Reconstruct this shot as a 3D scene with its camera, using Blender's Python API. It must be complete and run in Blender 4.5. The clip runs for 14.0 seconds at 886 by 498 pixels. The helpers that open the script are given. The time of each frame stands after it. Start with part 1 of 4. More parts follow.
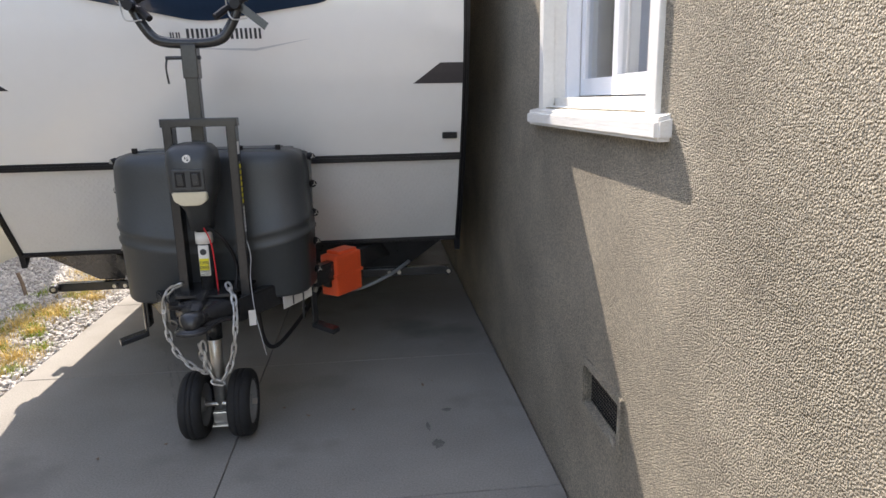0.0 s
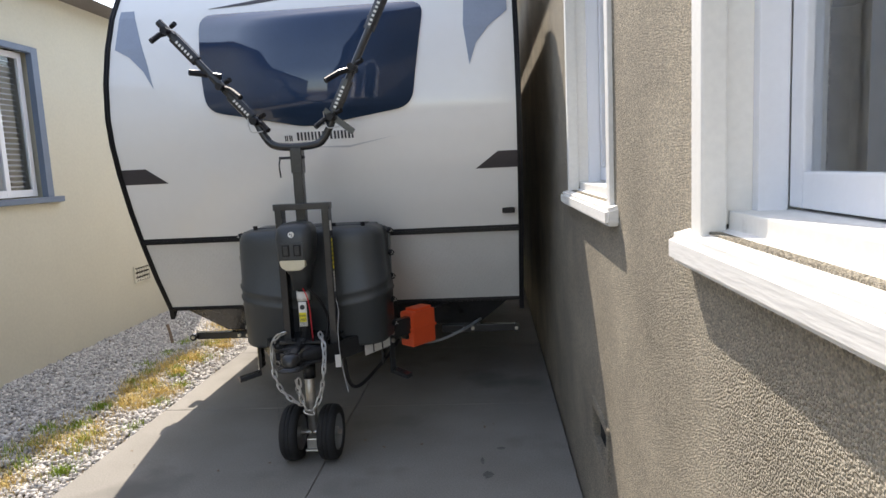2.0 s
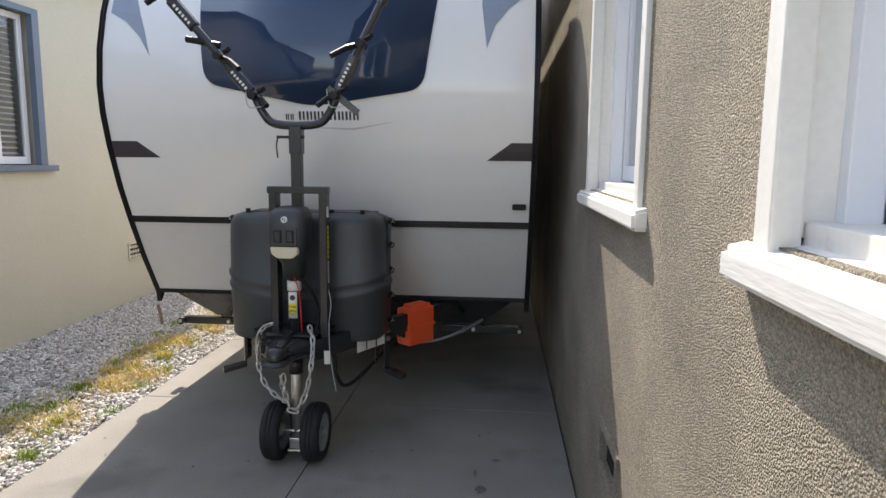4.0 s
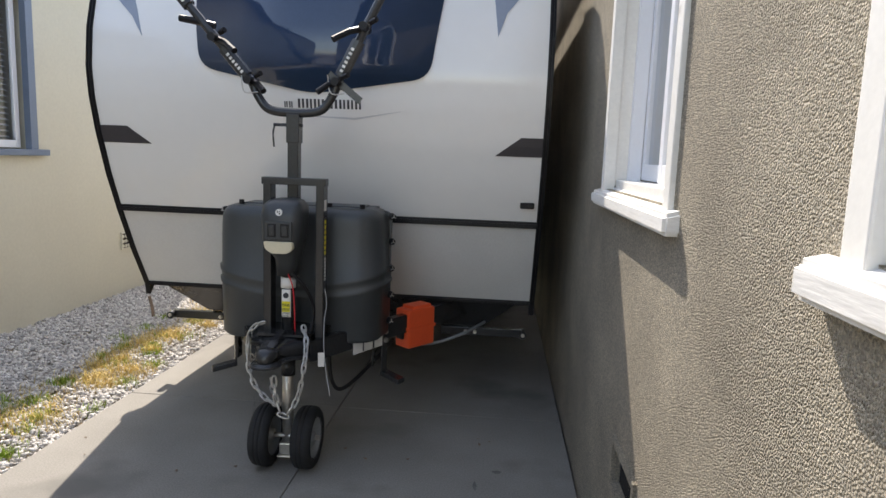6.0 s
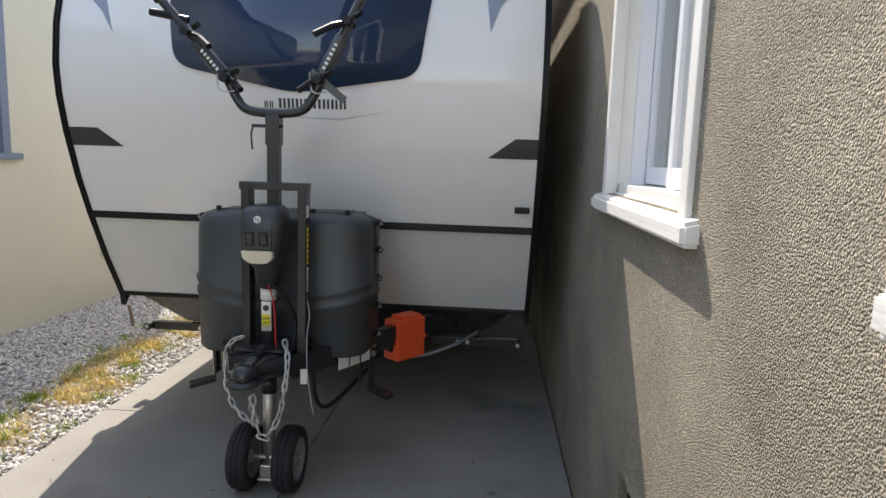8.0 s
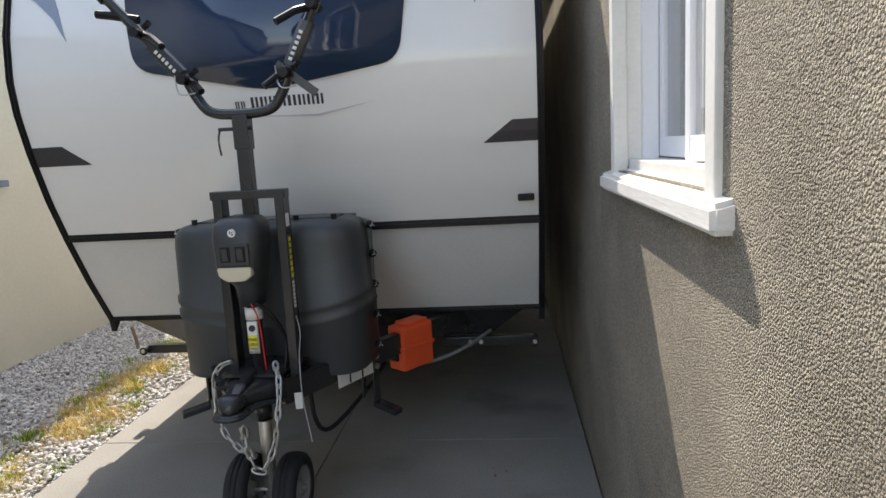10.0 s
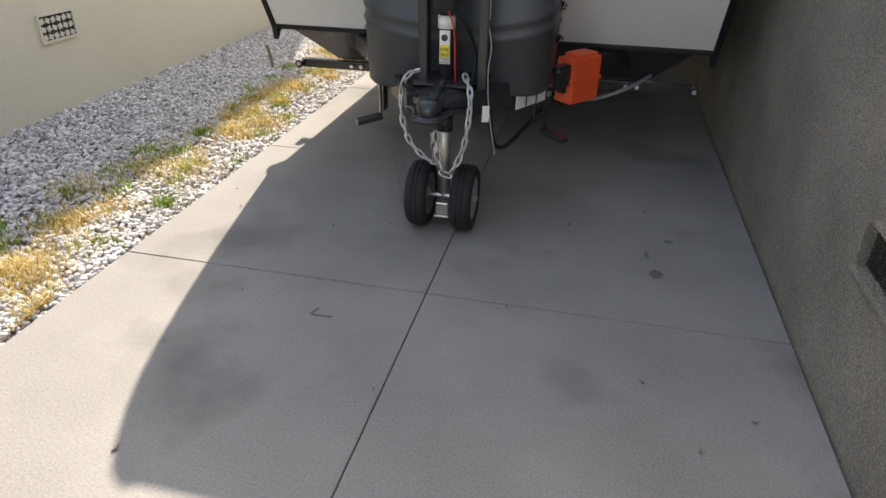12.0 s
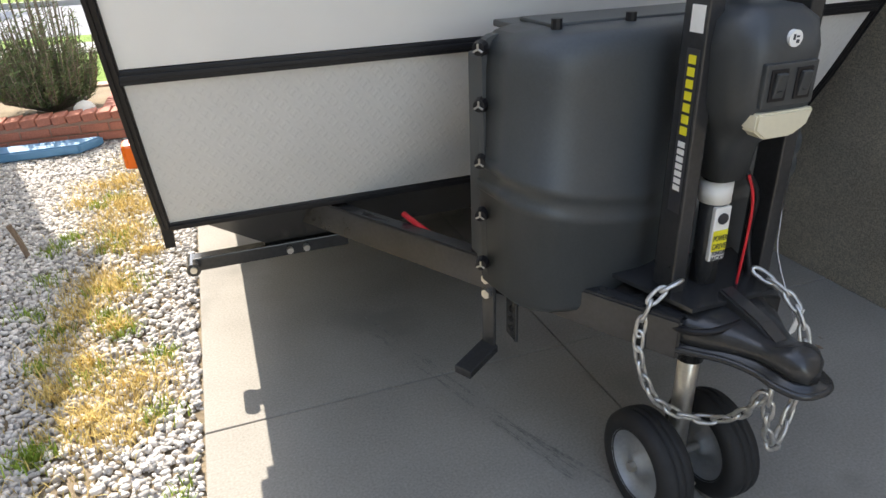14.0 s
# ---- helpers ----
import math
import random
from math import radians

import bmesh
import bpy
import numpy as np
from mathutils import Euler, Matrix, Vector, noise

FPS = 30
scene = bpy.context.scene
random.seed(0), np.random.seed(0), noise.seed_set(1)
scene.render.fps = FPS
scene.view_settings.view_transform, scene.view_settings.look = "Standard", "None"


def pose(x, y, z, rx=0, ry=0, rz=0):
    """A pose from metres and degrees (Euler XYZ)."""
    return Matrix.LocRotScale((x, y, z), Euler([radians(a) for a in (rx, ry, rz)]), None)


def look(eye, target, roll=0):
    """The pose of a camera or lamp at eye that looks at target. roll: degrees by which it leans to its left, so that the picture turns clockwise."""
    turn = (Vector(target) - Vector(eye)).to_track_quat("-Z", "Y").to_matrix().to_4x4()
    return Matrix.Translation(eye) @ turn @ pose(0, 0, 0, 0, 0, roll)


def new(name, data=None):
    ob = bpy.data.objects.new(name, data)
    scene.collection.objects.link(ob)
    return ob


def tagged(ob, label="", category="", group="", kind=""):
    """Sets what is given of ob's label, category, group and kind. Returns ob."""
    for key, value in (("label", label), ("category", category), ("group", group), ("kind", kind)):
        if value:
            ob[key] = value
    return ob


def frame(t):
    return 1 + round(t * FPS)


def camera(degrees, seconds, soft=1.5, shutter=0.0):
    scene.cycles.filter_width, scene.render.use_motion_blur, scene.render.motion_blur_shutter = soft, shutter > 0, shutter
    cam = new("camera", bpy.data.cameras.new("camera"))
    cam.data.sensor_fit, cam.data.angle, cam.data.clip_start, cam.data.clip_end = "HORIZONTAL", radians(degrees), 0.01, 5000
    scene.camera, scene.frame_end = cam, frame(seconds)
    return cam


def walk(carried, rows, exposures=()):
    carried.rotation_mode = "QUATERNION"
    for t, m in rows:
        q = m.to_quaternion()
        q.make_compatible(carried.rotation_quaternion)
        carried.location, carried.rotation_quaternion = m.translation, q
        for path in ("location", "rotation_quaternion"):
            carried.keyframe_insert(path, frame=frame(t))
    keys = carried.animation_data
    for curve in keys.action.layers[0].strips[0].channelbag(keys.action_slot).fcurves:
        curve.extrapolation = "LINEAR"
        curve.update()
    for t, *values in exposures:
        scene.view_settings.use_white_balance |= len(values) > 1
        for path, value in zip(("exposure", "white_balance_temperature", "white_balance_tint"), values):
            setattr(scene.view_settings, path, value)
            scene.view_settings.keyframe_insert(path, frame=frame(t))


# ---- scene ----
cam = camera(69.0, 14.0)
PATH = [
    (0, (0.312, 0.454, 1.424), (0.512, 2.392, 0.973), -1.2),
    (0.5, (0.452, 0.183, 1.447), (0.427, 2.125, 0.97), -2.3),
    (1, (0.587, 0.01, 1.476), (0.391, 1.964, 1.099), 3.0),
    (1.5, (0.612, -0.062, 1.512), (0.475, 1.913, 1.228), -0.8),
    (2, (0.594, -0.098, 1.523), (0.441, 1.88, 1.27), -2.8),
    (2.5, (0.587, -0.037, 1.514), (0.41, 1.938, 1.255), -1.3),
    (3, (0.591, 0.034, 1.507), (0.419, 2.009, 1.243), -0.5),
    (5.5, (0.559, 0.249, 1.492), (0.384, 2.221, 1.212), 2.0),
    (6, (0.549, 0.302, 1.488), (0.383, 2.275, 1.206), 2.1),
    (6.5, (0.542, 0.358, 1.488), (0.38, 2.331, 1.205), 1.4),
    (7, (0.535, 0.416, 1.485), (0.395, 2.391, 1.202), 1.6),
    (7.5, (0.535, 0.448, 1.488), (0.395, 2.422, 1.203), 1.9),
    (8, (0.536, 0.482, 1.489), (0.397, 2.458, 1.215), 1.9),
    (10.3, (0.603, 0.822, 1.49), (0.397, 2.784, 1.161), -3.6),
    (10.5, (0.582, 0.854, 1.499), (0.347, 2.796, 1.083), -3.6),
    (11, (0.51, 0.866, 1.464), (0.076, 2.692, 0.773), -3.6),
    (11.5, (0.365, 0.709, 1.448), (0.032, 2.546, 0.732), -3.4),
    (12, (0.17, 0.571, 1.352), (-0.207, 2.274, 0.372), 1.0),
    (12.5, (-0.197, 0.817, 1.323), (-0.397, 2.54, 0.327), -0.8),
    (13, (-0.599, 1.16, 1.36), (-0.475, 2.96, 0.496), 0.8),
    (13.5, (-1.045, 1.533, 1.422), (-0.652, 3.314, 0.601), -4.0),
    (14, (-1.394, 2.115, 1.418), (-0.821, 3.815, 0.534), -2.4),
]
walk(cam, [(t, look(eye, target, roll)) for t, eye, target, roll in PATH],
     [(0.0, 1.25, 6950, 14), (0.6, 1.1, 6950, 13), (1.4, 0.94, 7000, 12), (8.0, 0.94, 6950, 11), (10.3, 0.95, 6950, 10), (11.0, 1.22, 7150, 10), (11.7, 1.25, 7050, 11),
      (12.6, 1.08, 7050, 12), (13.5, 1.45, 6950, 10), (14.0, 1.5, 6950, 10)])

# ---------- light ----------
SUN = Vector((-0.28, 0.88, 1.0)).normalized()
world = bpy.data.worlds.new("sky")
scene.world = world
world.use_nodes = True
wt = world.node_tree
sky = wt.nodes.new("ShaderNodeTexSky")
sky.sky_type = 'NISHITA'
sky.sun_disc = False
sky.sun_elevation = math.asin(SUN.z)
sky.sun_rotation = math.atan2(SUN.x, SUN.y)
haze = wt.nodes.new("ShaderNodeHueSaturation")
haze.inputs["Saturation"].default_value = 0.78
wt.links.new(sky.outputs[0], haze.inputs["Color"])
wt.links.new(haze.outputs["Color"], wt.nodes["Background"].inputs[0])
wt.nodes["Background"].inputs[1].default_value = 0.235
sun_data = bpy.data.lights.new("sun", 'SUN')
sun_data.energy, sun_data.angle, sun_data.color = 3.9, radians(0.53), (1.0, 0.95, 0.88)
sun = new("sun", sun_data)
sun.matrix_world = look(SUN * 30, (0, 0, 0))


# ---------- materials ----------
def shader(name, base, rough=0.6, metal=0.0, var=0.15, scale=8.0, fine=90.0, bump=0.1, bump_scale=None, dist=0.004,
           stretch=(1, 1, 1), spec=0.5, second=None, coat=0.0, rand=0.0):
    """A surface with colour mottled at two scales and a fine relief; second: a stain colour that shows in patches."""
    m = bpy.data.materials.new(name)
    m.use_nodes = True
    t = m.node_tree
    b = t.nodes["Principled BSDF"]
    b.inputs["Roughness"].default_value = rough
    b.inputs["Metallic"].default_value = metal
    b.inputs["Specular IOR Level"].default_value = spec
    b.inputs["Coat Weight"].default_value = coat
    co = t.nodes.new("ShaderNodeTexCoord")
    mp = t.nodes.new("ShaderNodeMapping")
    mp.inputs["Scale"].default_value = stretch
    t.links.new(co.outputs["Object"], mp.inputs[0])

    def noise_at(s, detail=4.0):
        n = t.nodes.new("ShaderNodeTexNoise")
        n.inputs["Scale"].default_value, n.inputs["Detail"].default_value = s, detail
        t.links.new(mp.outputs[0], n.inputs["Vector"])
        return n
    big, small = noise_at(scale), noise_at(fine, 2.0)
    add = t.nodes.new("ShaderNodeMath")
    add.operation = 'ADD'
    t.links.new(big.outputs[0], add.inputs[0])
    t.links.new(small.outputs[0], add.inputs[1])
    ramp = t.nodes.new("ShaderNodeMapRange")
    ramp.inputs[1].default_value, ramp.inputs[2].default_value = 0.65, 1.35
    ramp.inputs[3].default_value, ramp.inputs[4].default_value = 1 - var, 1 + var
    t.links.new(add.outputs[0], ramp.inputs[0])
    mul = t.nodes.new("ShaderNodeMix")
    mul.data_type, mul.blend_type = 'RGBA', 'MULTIPLY'
    mul.inputs[0].default_value = 1.0
    mul.inputs[6].default_value = (*base, 1)
    t.links.new(ramp.outputs[0], mul.inputs[7])
    col = mul.outputs[2]
    if second:
        n = noise_at(second[1], 6.0)
        rp = t.nodes.new("ShaderNodeMapRange")
        rp.inputs[1].default_value, rp.inputs[2].default_value = second[2], second[2] + 0.12
        t.links.new(n.outputs[0], rp.inputs[0])
        mx = t.nodes.new("ShaderNodeMix")
        mx.data_type = 'RGBA'
        t.links.new(rp.outputs[0], mx.inputs[0])
        t.links.new(col, mx.inputs[6])
        mx.inputs[7].default_value = (*second[0], 1)
        col = mx.outputs[2]
    if rand:
        oi = t.nodes.new("ShaderNodeNewGeometry")
        rr = t.nodes.new("ShaderNodeMapRange")
        rr.inputs[3].default_value, rr.inputs[4].default_value = 1 - rand, 1 + rand
        t.links.new(oi.outputs["Random Per Island"], rr.inputs[0])
        m2 = t.nodes.new("ShaderNodeMix")
        m2.data_type, m2.blend_type = 'RGBA', 'MULTIPLY'
        m2.inputs[0].default_value = 1.0
        t.links.new(col, m2.inputs[6])
        t.links.new(rr.outputs[0], m2.inputs[7])
        col = m2.outputs[2]
    t.links.new(col, b.inputs["Base Color"])
    if bump:
        bn = noise_at(bump_scale or fine, 3.0)
        bp = t.nodes.new("ShaderNodeBump")
        bp.inputs["Strength"].default_value, bp.inputs["Distance"].default_value = bump, dist
        t.links.new(bn.outputs[0], bp.inputs["Height"])
        t.links.new(bp.outputs[0], b.inputs["Normal"])
    return m


def stucco_material():
    """Sand-coloured stucco, dashed on in pea-sized lumps."""
    m = shader("stucco_tan", (0.60, 0.535, 0.425), 0.95, var=0.32, scale=2.2, fine=260, bump=0, spec=0.15)
    t = m.node_tree
    co = t.nodes.new("ShaderNodeTexCoord")
    v = t.nodes.new("ShaderNodeTexVoronoi")
    v.inputs["Scale"].default_value = 215
    n = t.nodes.new("ShaderNodeTexNoise")
    n.inputs["Scale"].default_value, n.inputs["Detail"].default_value = 260, 6
    sub = t.nodes.new("ShaderNodeMath")
    sub.operation = 'SUBTRACT'
    t.links.new(co.outputs["Object"], v.inputs["Vector"])
    t.links.new(co.outputs["Object"], n.inputs["Vector"])
    t.links.new(n.outputs[0], sub.inputs[0])
    t.links.new(v.outputs["Distance"], sub.inputs[1])
    bp = t.nodes.new("ShaderNodeBump")
    bp.inputs["Strength"].default_value, bp.inputs["Distance"].default_value = 1.0, 0.028
    t.links.new(sub.outputs[0], bp.inputs["Height"])
    b = t.nodes["Principled BSDF"]
    t.links.new(bp.outputs[0], b.inputs["Normal"])
    # random lighter and darker cells: shading of the lumps put into the colour
    lump_shade = t.nodes.new("ShaderNodeMapRange")
    lump_shade.inputs[1].default_value, lump_shade.inputs[2].default_value = 0.2, 0.8
    lump_shade.inputs[3].default_value, lump_shade.inputs[4].default_value = 0.76, 1.20
    t.links.new(v.outputs["Color"], lump_shade.inputs[0])
    mx = t.nodes.new("ShaderNodeMix")
    mx.data_type, mx.blend_type = 'RGBA', 'MULTIPLY'
    mx.inputs[0].default_value = 1.0
    t.links.new(b.inputs["Base Color"].links[0].from_socket, mx.inputs[6])
    t.links.new(lump_shade.outputs[0], mx.inputs[7])
    t.links.new(mx.outputs[2], b.inputs["Base Color"])
    return m


def diamond_material():
    """Pale grey fibreglass pressed with a raised tread of short crossing bars."""
    m = shader("tread_panel", (0.68, 0.67, 0.65), 0.42, var=0.04, scale=5, bump=0)
    t = m.node_tree
    co = t.nodes.new("ShaderNodeTexCoord")
    outs = []
    for turn, off in ((45, 0.0), (-45, 0.5)):
        spin = t.nodes.new("ShaderNodeMapping")
        spin.inputs["Rotation"].default_value = (0, radians(turn), 0)
        t.links.new(co.outputs["Object"], spin.inputs[0])
        mp = t.nodes.new("ShaderNodeMapping")
        mp.inputs["Scale"].default_value = (22, 0, 44)
        mp.inputs["Location"].default_value = (off, 0, off)
        t.links.new(spin.outputs[0], mp.inputs[0])
        v = t.nodes.new("ShaderNodeTexVoronoi")
        v.inputs["Randomness"].default_value = 0.0
        v.inputs["Scale"].default_value = 1.0
        t.links.new(mp.outputs[0], v.inputs["Vector"])
        r = t.nodes.new("ShaderNodeMapRange")
        r.inputs[1].default_value, r.inputs[2].default_value = 0.27, 0.12
        t.links.new(v.outputs["Distance"], r.inputs[0])
        outs.append(r.outputs[0])
    mx = t.nodes.new("ShaderNodeMath")
    mx.operation = 'MAXIMUM'
    t.links.new(outs[0], mx.inputs[0])
    t.links.new(outs[1], mx.inputs[1])
    bp = t.nodes.new("ShaderNodeBump")
    bp.inputs["Strength"].default_value, bp.inputs["Distance"].default_value = 0.5, 0.0015
    t.links.new(mx.outputs[0], bp.inputs["Height"])
    t.links.new(bp.outputs[0], t.nodes["Principled BSDF"].inputs["Normal"])
    return m


def glass_material(name, tint, rough=0.02):
    m = bpy.data.materials.new(name)
    m.use_nodes = True
    b = m.node_tree.nodes["Principled BSDF"]
    b.inputs["Base Color"].default_value = (*tint, 1)
    b.inputs["Roughness"].default_value = rough
    b.inputs["Transmission Weight"].default_value = 1.0
    b.inputs["IOR"].default_value = 1.45
    return m


STUCCO = stucco_material()
PLASTER = shader("plaster_cream", (0.60, 0.565, 0.455), 0.85, var=0.05, scale=1.5, fine=40, bump=0.15, dist=0.003, spec=0.2)
CONCRETE = shader("concrete", (0.275, 0.258, 0.232), 0.85, var=0.24, scale=1.6, fine=130, bump=0.12, dist=0.002, spec=0.25,
                  second=((0.185, 0.175, 0.158), 1.3, 0.55))
SOIL = shader("soil", (0.20, 0.16, 0.11), 0.95, var=0.3, scale=6, fine=80, bump=0.5, dist=0.01, spec=0.1)
STONE = shader("pebble", (0.56, 0.53, 0.50), 0.8, var=0.12, scale=20, fine=150, bump=0.2, dist=0.002, spec=0.3, rand=0.38)
STRAW = shader("dry_grass", (0.62, 0.47, 0.18), 0.8, var=0.2, scale=9, bump=0, rand=0.35, spec=0.2)
GREEN = shader("green_grass", (0.27, 0.36, 0.06), 0.8, var=0.2, scale=9, bump=0, rand=0.3, spec=0.2)
LAWN = shader("lawn", (0.15, 0.22, 0.05), 0.9, var=0.35, scale=3, fine=60, bump=0.8, dist=0.03, spec=0.1)
PAINT = shader("white_paint", (0.80, 0.78, 0.73), 0.55, var=0.05, scale=6, fine=70, bump=0.12, dist=0.002,
               second=((0.60, 0.56, 0.50), 14.0, 0.66))
OLDPAINT = shader("weathered_white_paint", (0.78, 0.76, 0.72), 0.7, var=0.07, scale=5, fine=60, bump=0.35, dist=0.003,
                  stretch=(1, 0.2, 2), second=((0.48, 0.44, 0.38), 16.0, 0.63))
VINYL = shader("white_vinyl", (0.82, 0.83, 0.86), 0.4, var=0.02, scale=4, bump=0.03)
FIBRE = shader("white_fibreglass", (0.85, 0.83, 0.80), 0.16, var=0.012, scale=1.2, fine=14, bump=0.03, bump_scale=2.2, dist=0.02, coat=0.3)
TREAD = diamond_material()
TRIM = shader("black_trim", (0.014, 0.013, 0.014), 0.42, var=0.15, bump=0.05, spec=0.25)
DECAL = shader("dark_decal", (0.05, 0.045, 0.05), 0.35, var=0.1, bump=0)
SWOOSH = shader("grey_decal", (0.28, 0.32, 0.40), 0.35, var=0.05, bump=0)
SILVER = shader("silver_decal", (0.55, 0.55, 0.56), 0.4, var=0.05, bump=0)
LETTER = shader("black_letters", (0.03, 0.03, 0.035), 0.5, var=0.05, bump=0)
PLASTIC = shader("black_plastic", (0.050, 0.054, 0.056), 0.42, var=0.12, scale=5, fine=160, bump=0.14, dist=0.0015)
HEAD = shader("jack_plastic", (0.042, 0.045, 0.047), 0.40, var=0.1, bump=0.06)
STEEL = shader("black_painted_steel", (0.030, 0.030, 0.031), 0.24, var=0.2, scale=9, bump=0.06)
ZINC = shader("zinc_steel", (0.62, 0.59, 0.54), 0.34, 0.9, var=0.12, scale=14, bump=0.08)
CHAIN = shader("galvanised_chain", (0.58, 0.57, 0.55), 0.4, 0.85, var=0.2, scale=30, bump=0.1)
RUBBER = shader("tyre_rubber", (0.015, 0.015, 0.016), 0.75, var=0.25, scale=18, bump=0.25, dist=0.002)
RIM = shader("grey_rim", (0.34, 0.36, 0.38), 0.45, 0.4, var=0.1, bump=0.05)
ORANGE = shader("orange_plastic", (0.86, 0.105, 0.03), 0.42, var=0.06, bump=0.05)
RED = shader("red_wire", (0.62, 0.02, 0.03), 0.4, var=0.05, bump=0)
BEIGE = shader("lamp_lens", (0.72, 0.66, 0.50), 0.3, var=0.04, bump=0.1, bump_scale=200)
LABEL = shader("white_label", (0.80, 0.78, 0.74), 0.5, var=0.03, bump=0)
YELLOW = shader("yellow_label", (0.80, 0.70, 0.03), 0.5, var=0.03, bump=0)
BLUEFRAME = shader("blue_grey_paint", (0.13, 0.17, 0.24), 0.5, var=0.08, bump=0.05)
BRICK = shader("red_brick", (0.42, 0.16, 0.11), 0.85, var=0.2, scale=10, fine=90, bump=0.3, dist=0.003)
MORTAR = shader("mortar", (0.34, 0.22, 0.17), 0.9, var=0.1, bump=0.2)
BLUE = shader("blue_plastic", (0.09, 0.24, 0.42), 0.5, var=0.08, bump=0.05)
ASPHALT = shader("asphalt", (0.16, 0.16, 0.17), 0.9, var=0.2, scale=1.2, fine=120, bump=0.2)
LEAF = shader("needle_leaf", (0.16, 0.21, 0.10), 0.7, var=0.2, bump=0, rand=0.4, spec=0.3)
BARK = shader("bark", (0.20, 0.16, 0.13), 0.9, var=0.25, scale=7, bump=0.5, dist=0.02)
WOOD = shader("grey_stick", (0.24, 0.17, 0.12), 0.85, var=0.2, bump=0.3)
CURTAIN = shader("net_curtain", (0.42, 0.44, 0.50), 0.9, var=0.08, scale=3, bump=0.1)
DARKROOM = shader("room_paint", (0.30, 0.29, 0.28), 0.9, var=0.05, bump=0.02)
ROOFING = shader("roof_shingle", (0.16, 0.14, 0.13), 0.9, var=0.2, scale=5, bump=0.4)
PANE = glass_material("window_glass", (0.93, 0.96, 0.97))
# dark tinted glass; blue of the mirrored sky is painted into its base colour
SKYTINT = shader("sky_blue_tinted_glass", (0.026, 0.05, 0.105), 0.05, var=0.05, bump=0.0, spec=0.5, coat=0.2)
AMBER = shader("amber_lens", (0.9, 0.16, 0.01), 0.2, var=0.05, bump=0.1)


# ---------- mesh helpers ----------
def mesh_ob(name, bm, mat, smooth=False):
    me = bpy.data.meshes.new(name)
    bmesh.ops.recalc_face_normals(bm, faces=bm.faces[:])
    bm.to_mesh(me)
    bm.free()
    for mm in (mat if isinstance(mat, (list, tuple)) else [mat]):
        me.materials.append(mm)
    if smooth:
        for p in me.polygons:
            p.use_smooth = True
    return new(name, me)


def part(name, bm, mat, parent, label="", smooth=False):
    ob = mesh_ob(name, bm, mat, smooth)
    ob.parent = parent
    if label:
        ob["label"] = label
    return ob


def thing(name, at, label, category, group="", kind=""):
    ob = new(name)
    ob.location = at
    ob.empty_display_size = 0.1
    return tagged(ob, label, category, group, kind)


def B():
    return bmesh.new()


def box(bm, lo, hi, bevel=0.0, turn=None, segs=2):
    mid = [(a + b) / 2 for a, b in zip(lo, hi)]
    size = [abs(b - a) for a, b in zip(lo, hi)]
    r = bmesh.ops.create_cube(bm, size=1.0)
    vs = r["verts"]
    bmesh.ops.scale(bm, vec=size, verts=vs)
    if bevel:
        es = list({e for v in vs for e in v.link_edges})
        out = bmesh.ops.bevel(bm, geom=es, offset=bevel, segments=segs, affect='EDGES', profile=0.6)
        vs = list({v for f in out["faces"] for v in f.verts} | {v for v in vs if v.is_valid})
    if turn:
        bmesh.ops.rotate(bm, cent=(0, 0, 0), matrix=Euler([radians(a) for a in turn]).to_matrix(), verts=vs)
    bmesh.ops.translate(bm, vec=mid, verts=vs)
    return bm


def rod(bm, a, b, r, r2=None, segs=16):
    a, b = Vector(a), Vector(b)
    d = b - a
    out = bmesh.ops.create_cone(bm, cap_ends=True, segments=segs, radius1=r, radius2=r if r2 is None else r2, depth=d.length)
    bmesh.ops.transform(bm, matrix=Matrix.Translation((a + b) / 2) @ d.to_track_quat('Z', 'Y').to_matrix().to_4x4(), verts=out["verts"])
    return bm


def tube(bm, pts, r, segs=8, square=False):
    """A bent tube through points."""
    pts = [Vector(p) for p in pts]
    rings = []
    n = 4 if square else segs
    up = Vector((0, 0, 1))
    for i, p in enumerate(pts):
        d = (pts[min(i + 1, len(pts) - 1)] - pts[max(i - 1, 0)]).normalized()
        s = d.cross(up)
        s = s.normalized() if s.length > 1e-3 else Vector((1, 0, 0))
        u = s.cross(d).normalized()
        k = math.sqrt(2) if square else 1
        rings.append([bm.verts.new(p + r * k * (math.cos(a) * s + math.sin(a) * u))
                      for a in [2 * math.pi * (j + (0.5 if square else 0)) / n for j in range(n)]])
    for a, b in zip(rings, rings[1:]):
        for j in range(n):
            bm.faces.new((a[j], a[(j + 1) % n], b[(j + 1) % n], b[j]))
    bm.faces.new(rings[0][::-1])
    bm.faces.new(rings[-1])
    return bm


def curve_pts(pts, n=8):
    """Points on a smooth line through the given ones."""
    pts = [Vector(p) for p in pts]
    out = []
    for i in range(len(pts) - 1):
        p0, p1, p2, p3 = pts[max(i - 1, 0)], pts[i], pts[i + 1], pts[min(i + 2, len(pts) - 1)]
        for j in range(n):
            t = j / n
            out.append(0.5 * (2 * p1 + (p2 - p0) * t + (2 * p0 - 5 * p1 + 4 * p2 - p3) * t * t + (3 * p1 - p0 - 3 * p2 + p3) * t ** 3))
    return out + [pts[-1]]


def prism(bm, outline, depth):
    """A flat outline of 3D points, thickened by the vector depth."""
    vs = [bm.verts.new(p) for p in outline]
    f = bm.faces.new(vs)
    out = bmesh.ops.extrude_face_region(bm, geom=[f])
    bmesh.ops.translate(bm, vec=depth, verts=[v for v in out["geom"] if isinstance(v, bmesh.types.BMVert)])
    return bm


